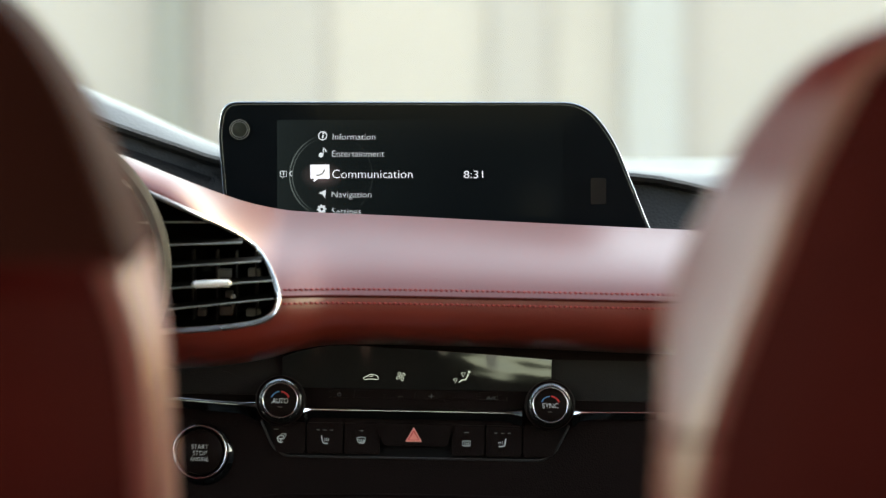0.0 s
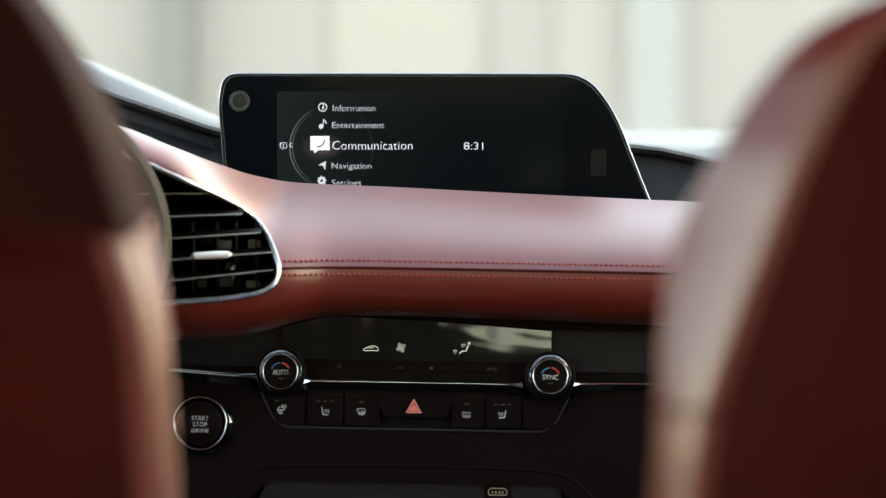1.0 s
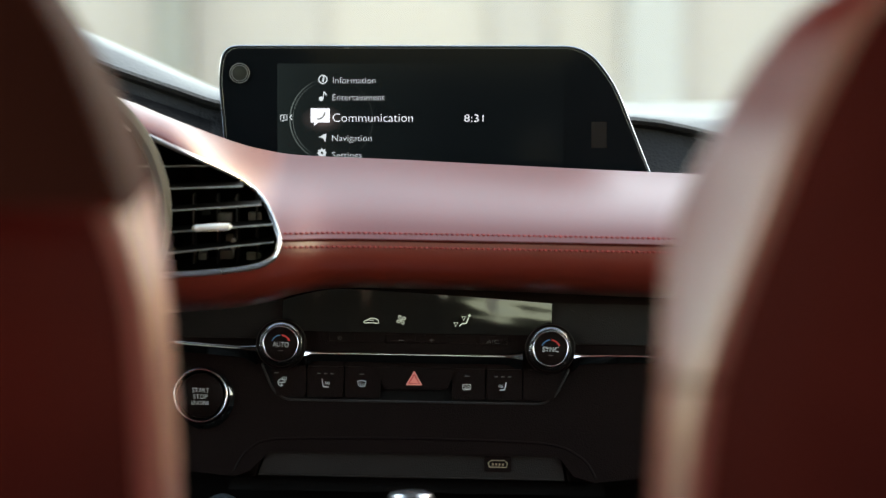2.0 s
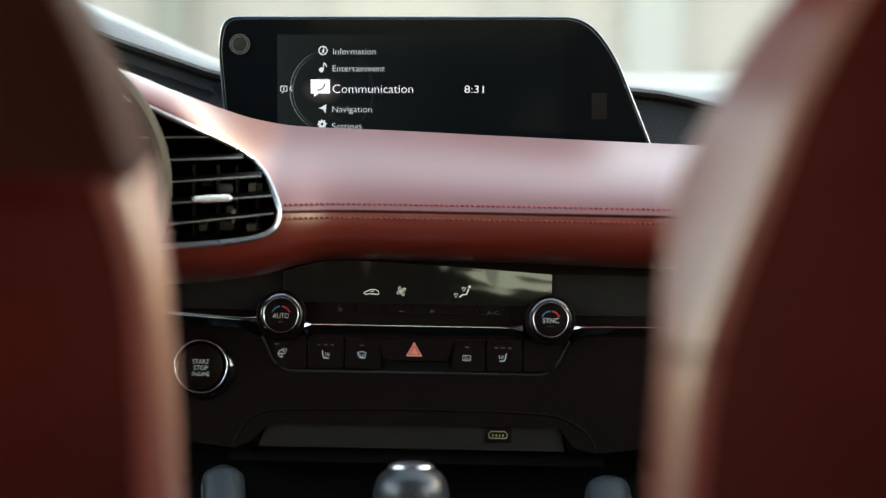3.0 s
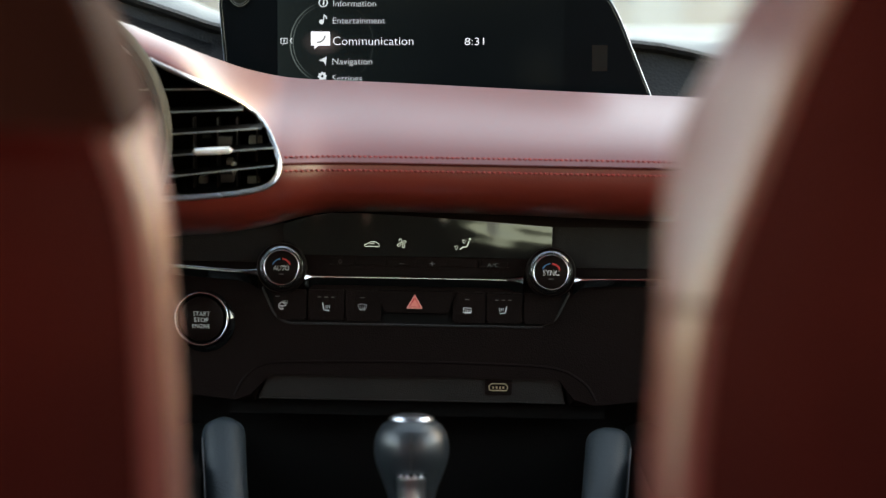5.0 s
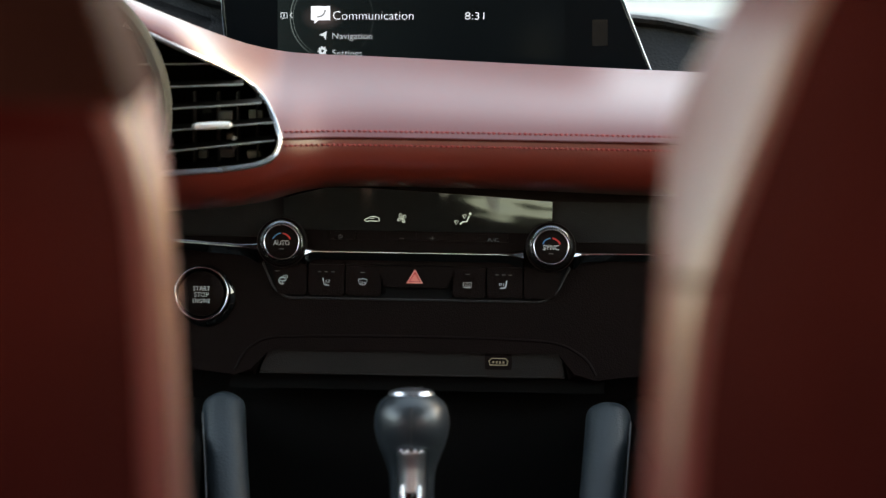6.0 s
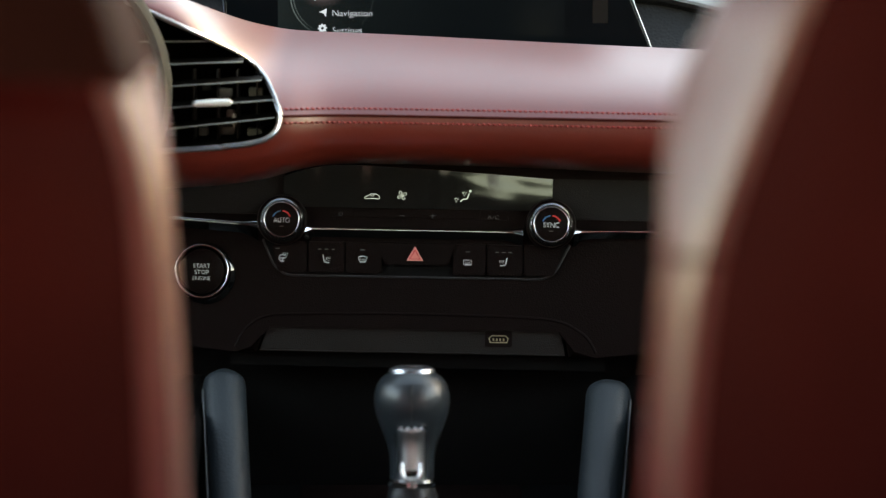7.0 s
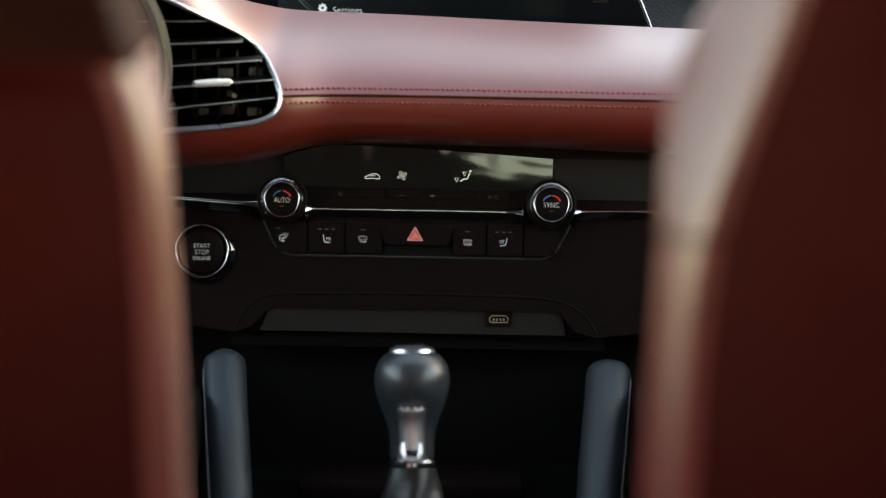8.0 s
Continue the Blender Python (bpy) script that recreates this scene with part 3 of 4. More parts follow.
bm = sheet([[(-166 * U + r * U * math.cos(radians(11.25 * k)), -63 * U + r * U * math.sin(radians(11.25 * k)), 0.00018) for k in range(33) for r in [2.4 if inner_ else (8.4 if k % 4 < 2 else 6.4)]] for inner_ in (True, False)])
part("symbol", bm, MENU, display, "lit cog symbol", smooth=False)
bm = stroke([(-239 * U, 4 * U), (-228 * U, 4 * U), (-228 * U, -5 * U), (-234 * U, -5 * U), (-236 * U, -8 * U), (-236 * U, -5 * U), (-239 * U, -5 * U), (-239 * U, 4 * U)], 1.5 * U, 0.00018)
flat([(-234.5 * U, -3 * U), (-232.5 * U, -3 * U), (-232.5 * U, 2 * U), (-234.5 * U, 2 * U)], 0.00018, bm)
stroke([(-219 * U, 4.5 * U), (-223 * U, 0), (-219 * U, -4.5 * U)], 1.8 * U, 0.00018, bm)
part("symbol", bm, MENU, display, "small lit bubble and arrow", smooth=False)
DIAL = glow_spread("lit_dial_arc", (0.50, 0.75, 0.95), 1.0, ((0.0, 0.22), (0.3, 0.02), (0.65, 0.006), (1.0, 0.035)), over=True)
bm = arc(72.5 * U, 74.3 * U, 110, 250, 0.00012, (-149 * U, -4 * U), 40)
arc(72.5 * U, 73.8 * U, -45, 55, 0.00012, (-149 * U, -4 * U), 40, bm)
arc(68 * U, 69 * U, 110, 250, 0.00012, (-149 * U, -4 * U), 40, bm)
part("dial_ring", bm, DIAL, display, "faint dial ring", smooth=False)
part("halo", flat([(-205 * U, -28 * U), (-125 * U, -28 * U), (-125 * U, 22 * U), (-205 * U, 22 * U)], 0.00010), glow_spread("warm_halo", (0.85, 0.72, 0.95), 0.22, ((0.0, 0.0), (0.4, 0.12), (1.0, 0.7)), True, True), display, "soft warm halo", smooth=False)

# ---- centre stack ----
K = 0.0003826
PANEL = pose(-0.0195, 1.81, 0.8198, 90 - 9, 0, 0) @ pose(0, 0, 0, 0, 0, -1.05)


def at_panel(x, y, z=0.0):
    return PANEL @ Matrix.Translation((x * K, y * K, z))


stack = thing("centre_stack", PANEL, "matt black centre stack below the leather", "centre stack", kind="structure")
part("fascia", plate(outline_u([(-1500, 120), (-1500, -222), (-450, -226), (-360, -236), (-318, -241), (-282, -240), (-263, -184), (267, -184), (279, -240), (326, -241), (366, -236), (450, -226), (1500, -222), (1500, 120)], K), -0.020, -0.004, 0.004, segments=4), BLACK_MATT, stack)
part("upper_panel", plate(rounded(outline_u([(-420, 78), (-420, 6), (-236, 6), (-236, 78)], K), 0.001), -0.006, -0.0015, 0.0008), GREY_DARK, stack, "dark grey side panel")
part("upper_panel", plate(rounded(outline_u([(244, 78), (244, 6), (470, 6), (470, 78)], K), 0.001), -0.006, -0.0015, 0.0008), GREY_DARK, stack, "dark grey side panel")
# lower lip, slot and the bar under it
tray = thing("storage_tray", PANEL, "shallow dark grey storage tray with rounded ends", "storage tray")
rim = [Vector((x * K, y * K, -0.0046)) for x, y in ((-318, -232), (-306, -208), (-290, -190), (-262, -176), (-200, -171), (0, -168), (200, -171), (262, -178), (292, -192), (312, -208), (326, -232))]
part("lip", tube(smooth_path(rim, 6), 0.0013, 8, up=(0, 0, 1)), BLACK_MATT, tray, "soft black lip over the tray")
part("back_plate", plate(rounded(outline_u([(-276, -238), (-258, -190), (-240, -187), (245, -187), (262, -190), (272, -238)], K), [0.001, 0.004, 0.004, 0.004, 0.004, 0.001]), -0.012, -0.008, 0.001), GREY_TRAY, tray, "dark grey tray plate")
part("tray_shell", plate(outline_u([(-330, -265), (-330, -150), (345, -150), (345, -265)], K), -0.030, -0.022), DEEP, tray)
usb = thing("usb_socket", at_panel(152, -210, -0.008), "black usb socket with brass contacts", "usb socket")
part("frame", plate(rounded(outline_u([(-24, -14), (-24, 14), (24, 14), (24, -14)], K), 0.001), 0, 0.0012, 0.0004), BLACK_MATT, usb)
part("contact_rim", tube([Vector((x * K, y * K, 0.0014)) for x, y in ((-15, -6), (-17, 1), (-12, 6), (12, 6), (17, 1), (15, -6), (-15, -6))], 0.0004, 6, up=(0, 0, 1)), BRASS, usb, "worn brass rim")
for x in (-9, -3, 3, 9):
    part("contact", box((x - 1.5) * K, (x + 1.5) * K, -3 * K, 1 * K, 0.0010, 0.0015), BRASS, usb)

climate = thing("climate_panel", PANEL, "gloss black climate control panel with lit symbols", "climate control")
top_y = curve([(-236, 74), (-205, 84), (-150, 95), (-60, 94), (100, 86), (243, 77)])


def glass_rise(x, v):
    """Height of the window over the panel: it leans back, less so over its upper right part."""
    v0 = 0.03 - 0.17 * min(1, max(0, (x - 120) / 100))
    ease = 0 if v < v0 else (v - v0) ** 2 / 0.9 if v < v0 + 0.45 else 0.225 + (v - v0 - 0.45)
    lean = radians(5.2 + 0.25 * math.sin(x / 14))
    return ((top_y(x) - 20) * (math.tan(lean) * v - math.tan(radians(2.75)) * min(1, max(0, (x - 28) / 80)) ** 1.2 * ease)) * K


def on_glass(x):
    """Height above the panel of a mark at mid height on the window."""
    return glass_rise(x, 34 / (top_y(x) - 20)) + 0.0002


def glass_row(x):
    """One upright line of the window."""
    low = 20 + 8 * max(0, (x - 205) / 38)
    bow = 0.00018 * max(0.0, -60 - x) ** 2 + 0.00030 * max(0.0, x - 150) ** 2
    wave = lambda v: 0.024 * math.sin(v * 15 + x / 30) * max(0.0, min(1.0, x / 60))
    return [(x * K, (low + (top_y(x) - low) * v) * K, glass_rise(x, v) + (bow + wave(v)) * K) for v in [n / 24 for n in range(25)]]


cols = [glass_row(-236 + 479 * k / 60) for k in range(61)]
bm = sheet(cols)
sheet([[(x, y, z - 0.006) for x, y, z in c] for c in cols], bm=bm)
hull = [c[0] for c in cols] + list(cols[-1])[1:] + [c[-1] for c in cols[::-1]][1:] + list(cols[0])[::-1][1:-1]
sheet([hull, [(x, y, z - 0.006) for x, y, z in hull]], close=True, bm=bm)
bmesh.ops.remove_doubles(bm, verts=bm.verts[:], dist=1e-6)
window = part("glass", bm, PIANO, climate, "gloss black display window")
part("under_strip", plate(outline_u([(-205, 20), (-205, -40), (210, -40), (210, 20)], K), -0.006, -0.0022), BLACK_MATT, climate)
for k, x in enumerate((-154, -106, -52, 3, 58, 113)):
    if k < 5:
        nx = (-106, -52, 3, 58, 113)[k]
        part("thin_key", plate(rounded(outline_u([(x + 1, 18), (x + 1, 3), (nx - 1, 3), (nx - 1, 18)], K), 0.0004), -0.003, -0.0004, 0.0006), BLACK_MATT, climate)
part("thin_key", plate(rounded(outline_u([(114, 18), (114, 3), (166, 3), (166, 18)], K), 0.0004), -0.003, -0.0004, 0.0006), BLACK_MATT, climate)
bm = arc(2.6 * K, 3.6 * K, 130, 410, 0.0001, (-134 * K, 9 * K), 16)
part("key_mark", stroke([(-134 * K, 9 * K), (-134 * K, 13 * K)], 1.2 * K, 0.0001, bm), PRINT_DIM, climate, smooth=False)
part("key_mark", stroke([(-29 * K, 7 * K), (-20 * K, 7 * K)], 1.3 * K, 0.0001), PRINT_DIM, climate, smooth=False)
bm = stroke([(25 * K, 8 * K), (35 * K, 8 * K)], 1.3 * K, 0.0001)
part("key_mark", stroke([(30 * K, 4 * K), (30 * K, 12 * K)], 1.3 * K, 0.0001, bm), PRINT_DIM, climate, smooth=False)
lettering("key_mark", "A/C", 128 * K, 4 * K, 21 * K, 7 * K, 0.0, PRINT_DIM, climate)

# chrome blade between and beside the knobs
def blade(pts, sizes, label):
    """A faceted metal strip: a narrow bright face above a face that falls back below."""
    path = smooth_path([(x * K, y * K, 0.003 + (z[0] if z else 0)) for x, y, *z in pts], 6)
    n = len(path)
    rows, lower = [], []
    for i, p in enumerate(path):
        f = i / (n - 1) * (len(sizes) - 1)
        k = min(int(f), len(sizes) - 2)
        g = sizes[k] + (sizes[k + 1] - sizes[k]) * (f - k)
        rows.append([p + Vector((0, y * g * K, z * (0.4 + 0.6 * g) - 0.3 * (g - 1) * y * K)) for y, z in ((2.8, -0.005), (2.8, 0.0007), (2.0, 0.0013), (0.9, 0.00170), (-0.1, 0.00178), (-2.1, 0.00176), (-2.6, 0.0010))])
        lower.append([p + Vector((0, y * (0.6 + 0.4 * g) * K - 3.8 * (0.4 * g - 0.4) * K, z * (0.4 + 0.6 * g))) for y, z in ((-3.2, 0.0013), (-9, -0.0006), (-16, -0.0026), (-16, -0.006))])
    strip = part("blade", sheet(rows), BLADE, climate, label)
    part("underside", sheet(lower), PIANO, strip, "gloss black face under the blade")


blade([(-196, -18), (-150, -18), (0, -18), (120, -18), (192, -18)], [3.2, 2.0, 1.15] + [0.9] * 20 + [1.15, 2.0, 3.2], "chrome blade between the knobs")
blade([(-480, -2, 0.0100), (-420, -5, 0.0071), (-340, -10, 0.0032), (-280, -13, 0.0004)], [1] * 10 + [1.1, 1.6, 2.6], "chrome blade")
blade([(282, -15), (312, -15), (400, -14), (560, -12)], [2.6, 1.2, 0.7, 0.55, 0.55, 0.55, 0.55], "chrome blade")

# lit symbols: car, fan, seated figure with vents
S = on_glass(-78)
bm = stroke([Vector(p) * K for p in ((-91, 37), (-91.5, 39.5), (-86, 41.5), (-80, 45), (-72, 45), (-66, 42), (-65, 37), (-69, 36), (-73, 37), (-84, 37), (-87, 36), (-91, 37))], 1.4 * K, S)
part("symbol", stroke([Vector(p) * K for p in ((-82, 41.5), (-74, 41.5), (-76, 44))], 1.2 * K, S, bm), LCD, window, "lit car symbol", smooth=False)
S = on_glass(-25)
bm = bmesh.new()
for k in range(4):
    a = radians(20 + 90 * k)
    petal = [(1.2, 0), (3.2, 2.6), (6.4, 3.4), (8.4, 1.6), (8.0, -0.8), (5.6, -1.2), (3.2, -0.6), (1.2, 0)]
    stroke([Vector((-25 + u * math.cos(a) - v * math.sin(a), 43 + u * math.sin(a) + v * math.cos(a))) * K for u, v in petal], 1.15 * K, S, bm)
part("symbol", bm, LCD, window, "lit fan symbol", smooth=False)
S = on_glass(84)
bm = stroke([Vector(p) * K for p in ((79, 34), (84, 38.5), (91, 39), (95, 49))], 2.4 * K, S)
arc(0, 2.3 * K, 0, 360, S, (96.5 * K, 53 * K), 12, bm)
for px, py in ((86, 48), (72, 37)):
    stroke([Vector(p) * K for p in ((px - 3, py + 3), (px + 4, py + 3), (px, py - 4), (px - 3, py + 3))], 1.1 * K, S, bm)
part("symbol", bm, LCD, window, "lit air flow symbol", smooth=False)


def knob(x, y, words, label):
    k = thing("rotary_knob", at_panel(x, y), label, "knob", group="climate knobs")
    part("collar", lathe([(44 * K, -0.004), (45 * K, 0.002), (44.6 * K, 0.0075), (43 * K, 0.0098), (41 * K, 0.0102), (39.6 * K, 0.0096)], 56), BLACK_MATT, k, "black rubber collar")
    # Grooves coloured black to paint the shade between the bright teeth.
    grip = part("grip", lathe([(40 * K, 0.0080), (39.3 * K, 0.0092), (34.4 * K, 0.0114), (32 * K, 0.0112)], 56), DEEP, k, "black ring that paints shade between the knurled teeth")
    bm = bmesh.new()
    for i in range(64):
        a = 2 * math.pi * i / 64
        q = pose(0, 0, 0, 0, 0, math.degrees(a))
        sheet([[q @ Vector((x * K, y * K, z)) for x, y, z in ((39.8, e, 0.0088), (39.1, e * 0.95, 0.0101), (37.2, e * 0.9, 0.0114), (34.9, e * 0.8, 0.0124), (33.4, e * 0.7, 0.0118))] for e in (-0.95, -0.5, 0.5, 0.95)], bm=bm)
    part("knurling", bm, GUNMETAL, grip, "bright metal teeth")
    part("chrome_ring", lathe([((30.6 + 2.0 * math.cos(radians(a))) * K, 0.0126 + 0.0011 * math.sin(radians(a))) for a in range(-20, 201, 20)], 64), BLADE, k)
    face = part("face", lathe([(29 * K, 0.0122), (27 * K, 0.0126), (0, 0.0128)], 48), BLACK_MATT, k, "black knob face")
    part("cold_mark", arc(15.6 * K, 17.4 * K, 95, 158, 0.0130, (0, -1 * K)), BLUE_PRINT, face, "blue arc", smooth=False)
    part("hot_mark", arc(15.2 * K, 17.8 * K, 22, 85, 0.0130, (0, -1 * K)), RED_PRINT, face, "red arc", smooth=False)
    lettering("word", words, -14 * K, -5.5 * K, 28 * K, 9.5 * K, 0.0129, PRINT, face)
    part("dash_mark", stroke([(-4 * K, -12 * K), (4 * K, -12 * K)], 1.2 * K, 0.0130), PRINT_DIM, face, smooth=False)
    return k


knob(-237, -4.5, "AUTO", "chrome ringed rotary knob lettered for automatic mode")
knob(241, -4.5, "SYNC", "chrome ringed rotary knob lettered for sync mode")

# switch row
row = thing("switch_row", PANEL, "row of black switches in a recessed tray", "switch row")
ROW_OUT = rounded(outline_u([(-272, -40), (-250, -88), (-228, -102), (230, -102), (252, -88), (276, -40)], K), [0.001, 0.006, 0.004, 0.004, 0.006, 0.001])
part("bezel", plate(ROW_OUT, -0.006, -0.0030, 0.0008), DEEP, row, "black recess edge")
part("bezel_lip", tube([(x, y, -0.0035) for x, y in ROW_OUT[:]], 0.0009, 8, up=(0, 0, 1)), BLACK_SOFT, row)


def switch(x0, x1, slant0=0, slant1=0, low=-96):
    return part("switch", plate(rounded(outline_u([(x0, -40), (x0 + slant0, low), (x1 - slant1, low), (x1, -40)], K), [0.0006, 0.0012, 0.0012, 0.0006]), -0.005, 0.0002, 0.0009), BLACK_MATT, row)


s1 = switch(-257, -193, 13)
s2 = switch(-190, -126)
s3 = switch(-123, -60)
s4 = switch(-69, 74, 16, 16, -80)
s4.location.z = 0.0016
s5 = switch(68, 126)
s6 = switch(129, 192)
s7 = switch(195, 264, 0, 16)
Z = 0.00035
# steering wheel heat
bm = arc(5.6 * K, 6.7 * K, 0, 300, Z, (-236 * K, -72 * K), 20)
stroke([(-241 * K, -72 * K), (-231 * K, -72 * K)], 1.2 * K, Z, bm)
stroke([(-236 * K, -72 * K), (-236 * K, -78 * K)], 1.2 * K, Z, bm)
for i in range(3):
    stroke([Vector((-235 + 3.4 * i, -68)) * K, Vector((-234 + 3.4 * i, -65)) * K, Vector((-235 + 3.4 * i, -62)) * K], 0.75 * K, Z, bm)
part("symbol", bm, PRINT, s1, smooth=False)


def seat_symbol(cx, cy, flip, parent):
    bm = stroke([Vector((cx + flip * u, cy + v)) * K for u, v in ((-6, 8), (-4.5, -1), (-3, -5), (6, -6))], 1.5 * K, Z)
    for i in range(3):
        stroke([Vector((cx + flip * (-0.5 + 3.2 * i), cy - 2)) * K, Vector((cx + flip * (0.5 + 3.2 * i), cy + 1)) * K, Vector((cx + flip * (-0.5 + 3.2 * i), cy + 4)) * K], 0.75 * K, Z, bm)
    part("symbol", bm, PRINT, parent, smooth=False)


seat_symbol(-158, -73, 1, s2)
seat_symbol(158, -73, -1, s6)


def screen_symbol(cx, cy, fan, parent):
    w = 8 if fan else 7
    lowx = 5 if fan else 7
    bm = stroke([Vector(p) * K for p in ((cx - w, cy + 4), (cx - lowx, cy - 4), (cx + lowx, cy - 4), (cx + w, cy + 4), (cx, cy + (6 if fan else 4)), (cx - w, cy + 4))], 0.9 * K, Z)
    for i in (-3.4, 0, 3.4):
        stroke([Vector((cx + i, cy - 6.5)) * K, Vector((cx + i + 0.8, cy - 2)) * K, Vector((cx + i, cy + 1.5)) * K], 0.75 * K, Z, bm)
    part("symbol", bm, PRINT, parent, smooth=False)


screen_symbol(-93, -72, True, s3)
screen_symbol(94, -74, False, s5)
tri = [(0, 15), (-15, -11), (15, -11)]
bm = flat(rounded([((x) * K, (y - 62) * K) for x, y in tri], 1.5 * K), Z)
part("symbol", bm, HAZARD, s4, "red hazard triangle", smooth=False)
bm = stroke([Vector((x * 0.62, y * 0.62 - 63)) * K for x, y in (*tri, tri[0])], 2.2 * K, Z + 0.0001)
part("symbol", bm, RED_PRINT, s4, smooth=False)
for cx, parent in ((-158, s2), (158, s6)):
    for i in (-12, 0, 12):
        part("lamp_mark", stroke([Vector((cx + i - 3, -55)) * K, Vector((cx + i + 3, -55)) * K], 1.5 * K, Z), PRINT_DIM, parent, smooth=False)
for cx, parent in ((-245, s1), (-93, s3), (94, s5)):
    part("lamp_mark", stroke([Vector((cx - 4, -55)) * K, Vector((cx + 4, -55)) * K], 1.5 * K, Z), PRINT_DIM, parent, smooth=False)

# start button
start = thing("start_button", at_panel(-379, -98), "round black start button with chrome ring", "start button")
part("ring", lathe([(50 * K, -0.004)] + [((46.5 + 3.6 * math.cos(radians(a))) * K, 0.0010 + 0.0026 * math.sin(radians(a))) for a in range(0, 181, 15)] + [(42 * K, -0.001)], 64), BLADE, start, "bright chrome ring")
part("skirt", sheet([[((dx + r * math.cos(a)) * K, (dy + r * math.sin(a)) * K, z) for a in (2 * math.pi * k / 64 for k in range(64))] for r, dx, dy, z in ((51, 0.5, -0.5, 0.0004), (54, 2.5, -2.5, -0.0008), (55, 4.5, -4.5, -0.0022), (54, 5, -5, -0.004))], close=True), PIANO, start, "gloss black skirt behind the ring")
part("well", lathe([(42 * K, -0.001), (40.5 * K, -0.002), (40 * K, 0.0012)], 48), DEEP, start)
cap = part("cap", lathe([(40 * K, 0.0), (39.5 * K, 0.0020), (37 * K, 0.0027), (0, 0.0030)], 56), BLACK_MATT, start, "matt black button cap")
for words, y, w, h in (("START", 5, 30, 8.5), ("STOP", -6, 25, 8.5), ("ENGINE", -16.5, 31, 7.5)):
    lettering("word", words, -w / 2 * K, y * K, w * K, h * K, 0.0032, PRINT, cap)

# ---- console below ----
console = thing("centre_console", pose(0, 0, 0), "deep black console well around the shifter", "console", kind="structure")
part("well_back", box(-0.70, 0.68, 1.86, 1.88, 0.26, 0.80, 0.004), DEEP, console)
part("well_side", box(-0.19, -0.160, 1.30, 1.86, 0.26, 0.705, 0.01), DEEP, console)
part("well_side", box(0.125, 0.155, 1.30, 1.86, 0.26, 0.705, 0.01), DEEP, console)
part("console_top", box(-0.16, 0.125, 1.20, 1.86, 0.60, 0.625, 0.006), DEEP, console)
part("cup_cover", box(-0.098, 0.053, 1.75, 1.80, 0.62, 0.638, 0.003), BLACK_MATT, console, "faint black cover behind the shifter")


def section(w, d, r):
    """A rounded rectangle with half width w, half depth d and corner radius r."""
    pts = []
    for sx, sy, a0 in ((1, 1, 0), (-1, 1, 90), (-1, -1, 180), (1, -1, 270)):
        pts += [(sx * (w - r) + r * math.cos(radians(a0 + 9 * k)), sy * (d - r) + r * math.sin(radians(a0 + 9 * k))) for k in range(11)]
    return pts


def rail(pts, radii, label):
    r = thing("knee_rail", pose(0, 0, 0), label, "console rail", group="console rails")
    path = smooth_path(pts, 8)
    n = len(path)
    rr = [radii[0] + (radii[1] - radii[0]) * i / (n - 1) for i in range(n)]
    rows = []
    for i, p in enumerate(path):
        d = (path[min(i + 1, n - 1)] - path[max(i - 1, 0)]).normalized()
        side = d.cross(Vector((0, 1, 0.3))).normalized()
        out = side.cross(d)
        w = rr[i] * (0.30, 0.55, 0.72, 0.84, 0.92, 0.97, 1.0)[min(i, 6)]
        rows.append([p + side * x + out * y for x, y in section(w, w * 0.95, w * 0.92)])
    bm = sheet(rows, close=True)
    bm.verts.ensure_lookup_table()
    bm.faces.new(bm.verts[:len(rows[0])])
    part("pad", bm, SLATE, r, "slate vinyl padding")
    return r, path, rr


r1, path, rr = rail([(-0.1480, 1.77, 0.722), (-0.1465, 1.755, 0.705), (-0.1380, 1.69, 0.640), (-0.1265, 1.60, 0.560), (-0.114, 1.52, 0.47)], (0.0148, 0.0128), "slate grey padded rail of the console well")
part("stitch_line", tube([p + Vector((-0.0135, -0.009, 0)) for p in path[6:]], 0.0006, 5), PRINT_DIM, r1)
r2, path, rr = rail([(0.1105, 1.77, 0.714), (0.1090, 1.755, 0.699), (0.0995, 1.69, 0.637), (0.090, 1.60, 0.557), (0.083, 1.52, 0.47)], (0.0156, 0.0130), "slate grey padded rail of the console well")
part("stitch_line", tube([p + Vector((0.0145, -0.009, 0)) for p in path[6:]], 0.0006, 5), PRINT_DIM, r2)

# ---- gear shifter ----
G = 1.66 / 4731
shift = thing("gear_shifter", pose(-0.0205, 1.66, 0.6668, -8), "black leather gear shifter with chrome sleeve", "gear shifter")
prof = [(0, 217), (20, 216), (40, 212), (54, 203), (63, 190), (68, 172), (68.5, 155), (65, 135), (58, 115), (50, 95), (44, 78), (41, 62), (40, 40), (40, 22), (39, 16)]
part("knob", lathe([(r * G, (z) * G) for r, z in prof], 48), KNOB_LEATHER, shift, "black leather knob")
capb = part("cap", lathe([(42 * G, 211 * G), (40 * G, 217 * G), (30 * G, 221 * G), (0, 223 * G)], 40), SATIN, shift, "satin metal cap with shift pattern")
part("pattern_mark", box(-22 * G, 22 * G, -2 * G, 2 * G, 221 * G, 224 * G, 0.0002), BLACK_SOFT, capb)
part("pattern_mark", box(-2 * G, 2 * G, -20 * G, 20 * G, 221 * G, 224 * G, 0.0002), BLACK_SOFT, capb)
part("seam", tube([(0, -(r + 0.6) * G, z * G) for r, z in prof[4:11]], 0.0005, 6), BLACK_SOFT, shift)
sleeve_prof = [(0, 116), (22, 116), (26, 113), (27, 108), (25.5, 104), (25, 76), (25, 36), (26, 20), (0, 18)]
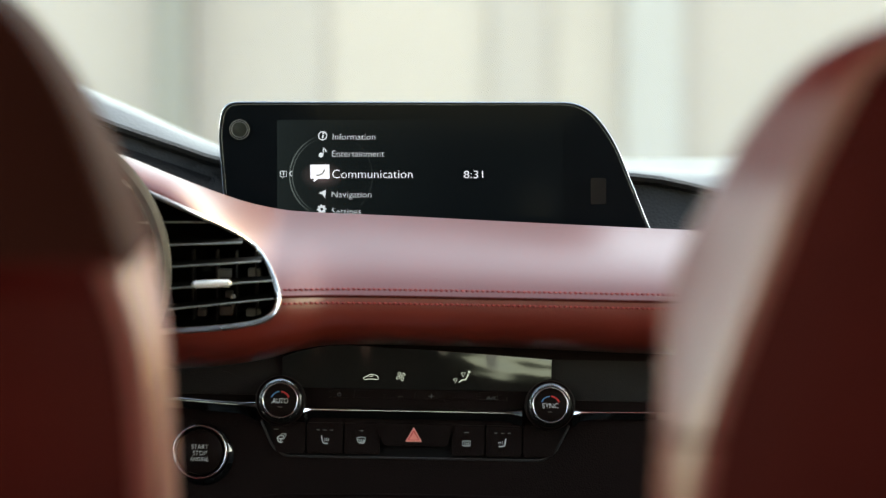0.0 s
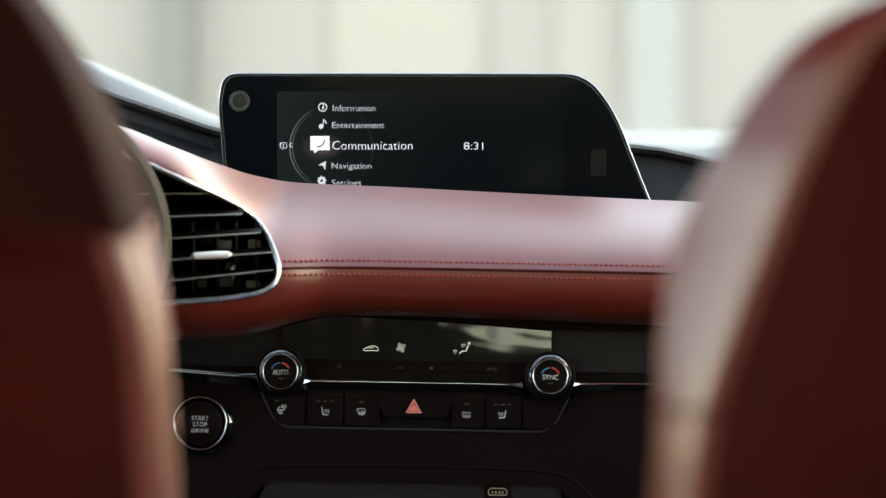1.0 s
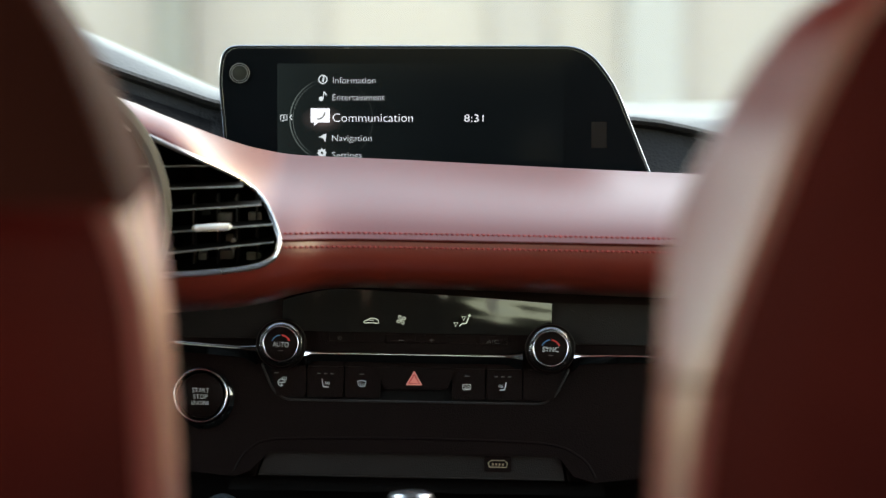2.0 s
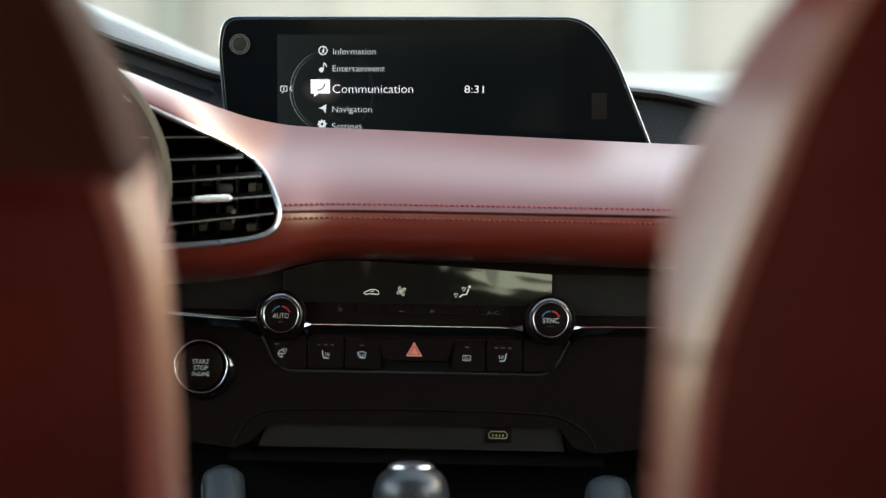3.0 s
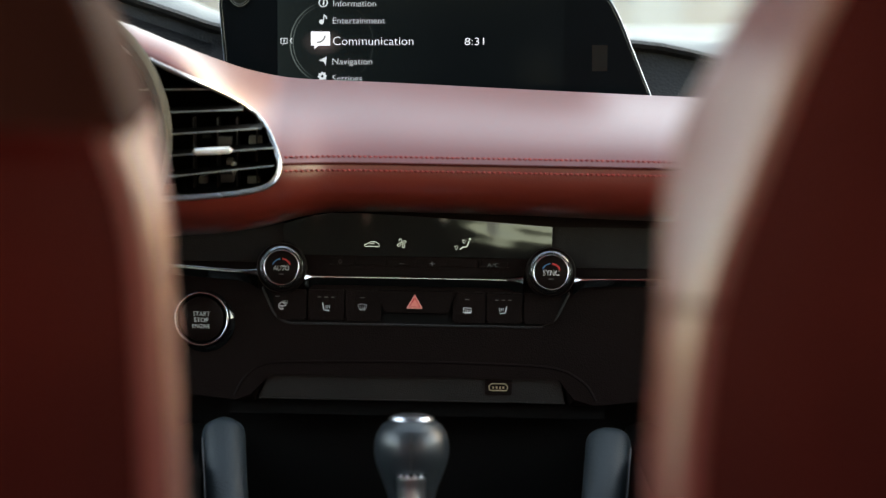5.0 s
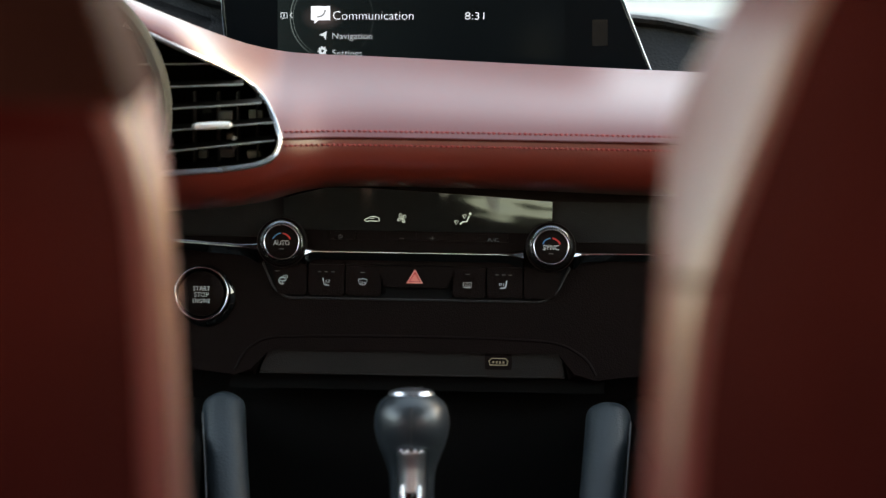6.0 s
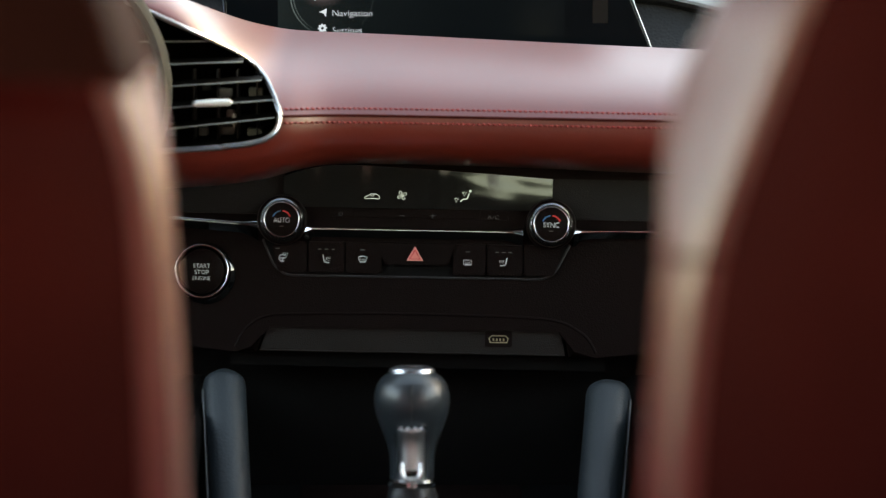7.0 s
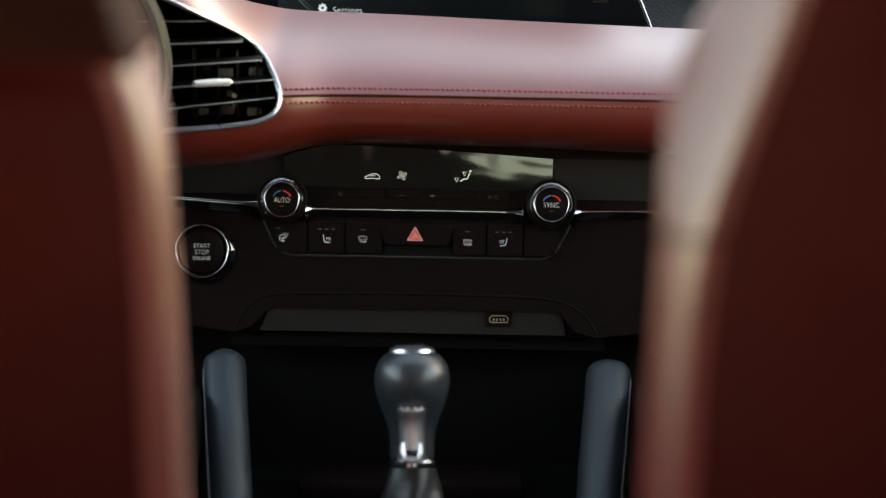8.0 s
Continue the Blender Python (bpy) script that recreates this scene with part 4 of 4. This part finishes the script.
part("sleeve", lathe([(r * G, z * G) for r, z in sleeve_prof], 28, (0, -44 * G)), SATIN, shift, "polished chrome sleeve")
for k in range(5):
    a = radians(-150 + 30 * k)
    part("stud", lathe([(0, 110 * G), (4 * G, 112 * G), (4.5 * G, 116 * G), (0, 119 * G)], 10, (25 * G * math.cos(a), -45 * G + 25 * G * math.sin(a))), CHROME, shift)
part("release", box(-10 * G, 10 * G, -77 * G, -63 * G, 28 * G, 40 * G, 2 * G), PIANO, shift, "small black release")
part("release_frame", tube([(x * G, (y - 13) * G, z * G) for x, y, z in ((-16, -58, 52), (-17, -60, 40), (-14, -62, 26), (0, -63, 21), (14, -62, 26), (17, -60, 40), (16, -58, 52))], [3 * G, 5 * G, 5 * G, 4 * G, 5 * G, 5 * G, 3 * G], 8), SILVER, shift)
part("collar", lathe([(41 * G, 2 * G), (45 * G, 6 * G), (45 * G, 14 * G), (41 * G, 19 * G), (37 * G, 20 * G)], 40), CHROME, shift, "chrome collar")
bm_rows = []
for i in range(14):
    z = 4 - i * 17
    bm_rows.append([((42 + i * 3.6 + 5 * math.sin(5 * a + i * 0.9) * min(1, i / 3)) * G * math.cos(a), (42 + i * 3.6 + 5 * math.sin(5 * a + i * 0.9) * min(1, i / 3)) * G * math.sin(a), z * G) for a in (2 * math.pi * k / 40 for k in range(40))])
part("boot", sheet(bm_rows, close=True), BOOT_LEATHER, shift, "creased black leather boot")


# ---- front seats ----
def seat(cx, rear, side, flat_side, top, shell, finish, swell, label):
    """A front seat from behind. rear, side: half widths of its back and over its sides, by height; flat_side: sides
    that are flat and narrow towards the front; shell: the height of the seam across it; finish: the shoulder above it,
    a darker red that paints shade on the driver seat.
    """
    s = thing("front_seat", pose(cx, 0, 0), label, "car seat", group="front seats")
    wr, ws = curve(rear), curve(side)

    def ring(z, grow=0.0):
        lean = 0.22 * max(0.0, 0.80 - z)
        y0, y1 = 0.915 + lean, 1.10 + lean
        if flat_side:
            a, b, turn = wr(z) + 0.004 + grow, ws(z) + grow, 0.007
        else:
            c = max(0.006, ws(z) - wr(z))
            corners = [(-ws(z) + c, y0), (-ws(z) - grow, y0 + 0.95 * c), (-ws(z) + 0.04, y1), (ws(z) - 0.04, y1), (ws(z) + grow, y0 + 0.95 * c), (ws(z) - c, y0)]
            return [(x, y, z) for x, y in rounded(corners, [0.004, 0.0022, 0.03, 0.03, 0.0022, 0.004], 6)]
        edge = [turn, 0.026, 0.026, turn]
        return [(x, y, z) for x, y in rounded([(-a, y0 - grow), (-b, y1 + grow), (b, y1 + grow), (a, y0 - grow)], edge, 10)]

    zs = [0.40 + 0.04 * k for k in range(10)] + [0.78 + (top - 0.78) * k / 40 for k in range(41)]
    rows = [ring(z) for z in zs]
    split = min(range(len(zs)), key=lambda i: abs(zs[i] - shell))
    part("backrest", sheet(rows[:split + 1], close=True), RED_SEAT, s, "dark red leather backrest")
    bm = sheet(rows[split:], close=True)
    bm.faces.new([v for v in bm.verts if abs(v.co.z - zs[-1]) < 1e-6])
    part("shoulder", bm, finish, s, "dark red upper shoulder, painted as shaded on the driver seat")
    # moulded panel that swells out of the back
    # On the driver seat the panel stops where the shade-coloured shoulder starts.
    panel_top = shell if flat_side else top - 0.012
    panel_rows = []
    for k in range(41):
        z = 0.46 + (panel_top - 0.46) * k / 40
        lean = 0.22 * max(0.0, 0.80 - z)
        w = wr(z) - 0.002
        out = swell * max(0.0, 1 - ((z - 0.90) / 0.30) ** 2)
        panel_rows.append([(w * u, 0.915 + lean + (0.004 if abs(u) == 1 or k in (0, 40) else -0.0015 - out * (1 - u * u)), z) for u in [n / 12 for n in range(-12, 13)]])
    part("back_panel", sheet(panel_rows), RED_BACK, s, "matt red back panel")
    z = zs[split]
    seam = ring(z, 0.0004)
    part("seam", tube(seam + seam[:1], 0.0014, 6), SEAM_DARK, s, "sewn seam across the backrest")
    part("cushion", box(-0.24, 0.24, 0.98, 1.50, 0.36, 0.46, 0.04, segments=4), RED_SEAT, s, "red leather cushion")
    part("base", box(-0.19, 0.19, 1.02, 1.42, 0.26, 0.37, 0.01), BLACK_SOFT, s, "black seat base")
    return s


RIGHT, LEFT = 0.3276, -0.341
seat(RIGHT, [(z, RIGHT - x) for z, x in ((0.40, 0.076), (0.828, 0.0805), (0.900, 0.0853), (0.926, 0.0901), (0.955, 0.0998), (0.986, 0.1114), (1.0076, 0.1191), (1.023, 0.1269), (1.046, 0.1385), (1.058, 0.1516), (1.075, 0.19), (1.09, 0.25))],
     [(z, RIGHT - x) for z, x in ((0.40, 0.062), (0.825, 0.0692), (0.8973, 0.0736), (0.9237, 0.0753), (0.9535, 0.0772), (0.9733, 0.0803), (0.9851, 0.0843), (0.993, 0.0882), (1.0128, 0.0980), (1.0325, 0.1098), (1.0521, 0.1280), (1.0659, 0.1565), (1.09, 0.235))],
     False, 1.09, 0.920, RED_SEAT, 0.05, "dark red leather front seat seen from behind")
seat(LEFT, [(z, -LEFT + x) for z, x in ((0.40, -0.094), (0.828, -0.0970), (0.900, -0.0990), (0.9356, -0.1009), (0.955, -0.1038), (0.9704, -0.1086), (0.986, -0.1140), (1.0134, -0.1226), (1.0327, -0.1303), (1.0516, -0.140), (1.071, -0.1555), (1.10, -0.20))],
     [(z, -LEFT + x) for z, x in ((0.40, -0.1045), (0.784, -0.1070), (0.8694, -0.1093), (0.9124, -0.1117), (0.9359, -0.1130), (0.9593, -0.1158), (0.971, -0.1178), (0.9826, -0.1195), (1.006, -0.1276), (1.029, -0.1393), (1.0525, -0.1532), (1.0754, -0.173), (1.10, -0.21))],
     True, 1.10, 0.984, SHADED_SHOULDER, 0.05, "dark red leather driver seat seen from behind")
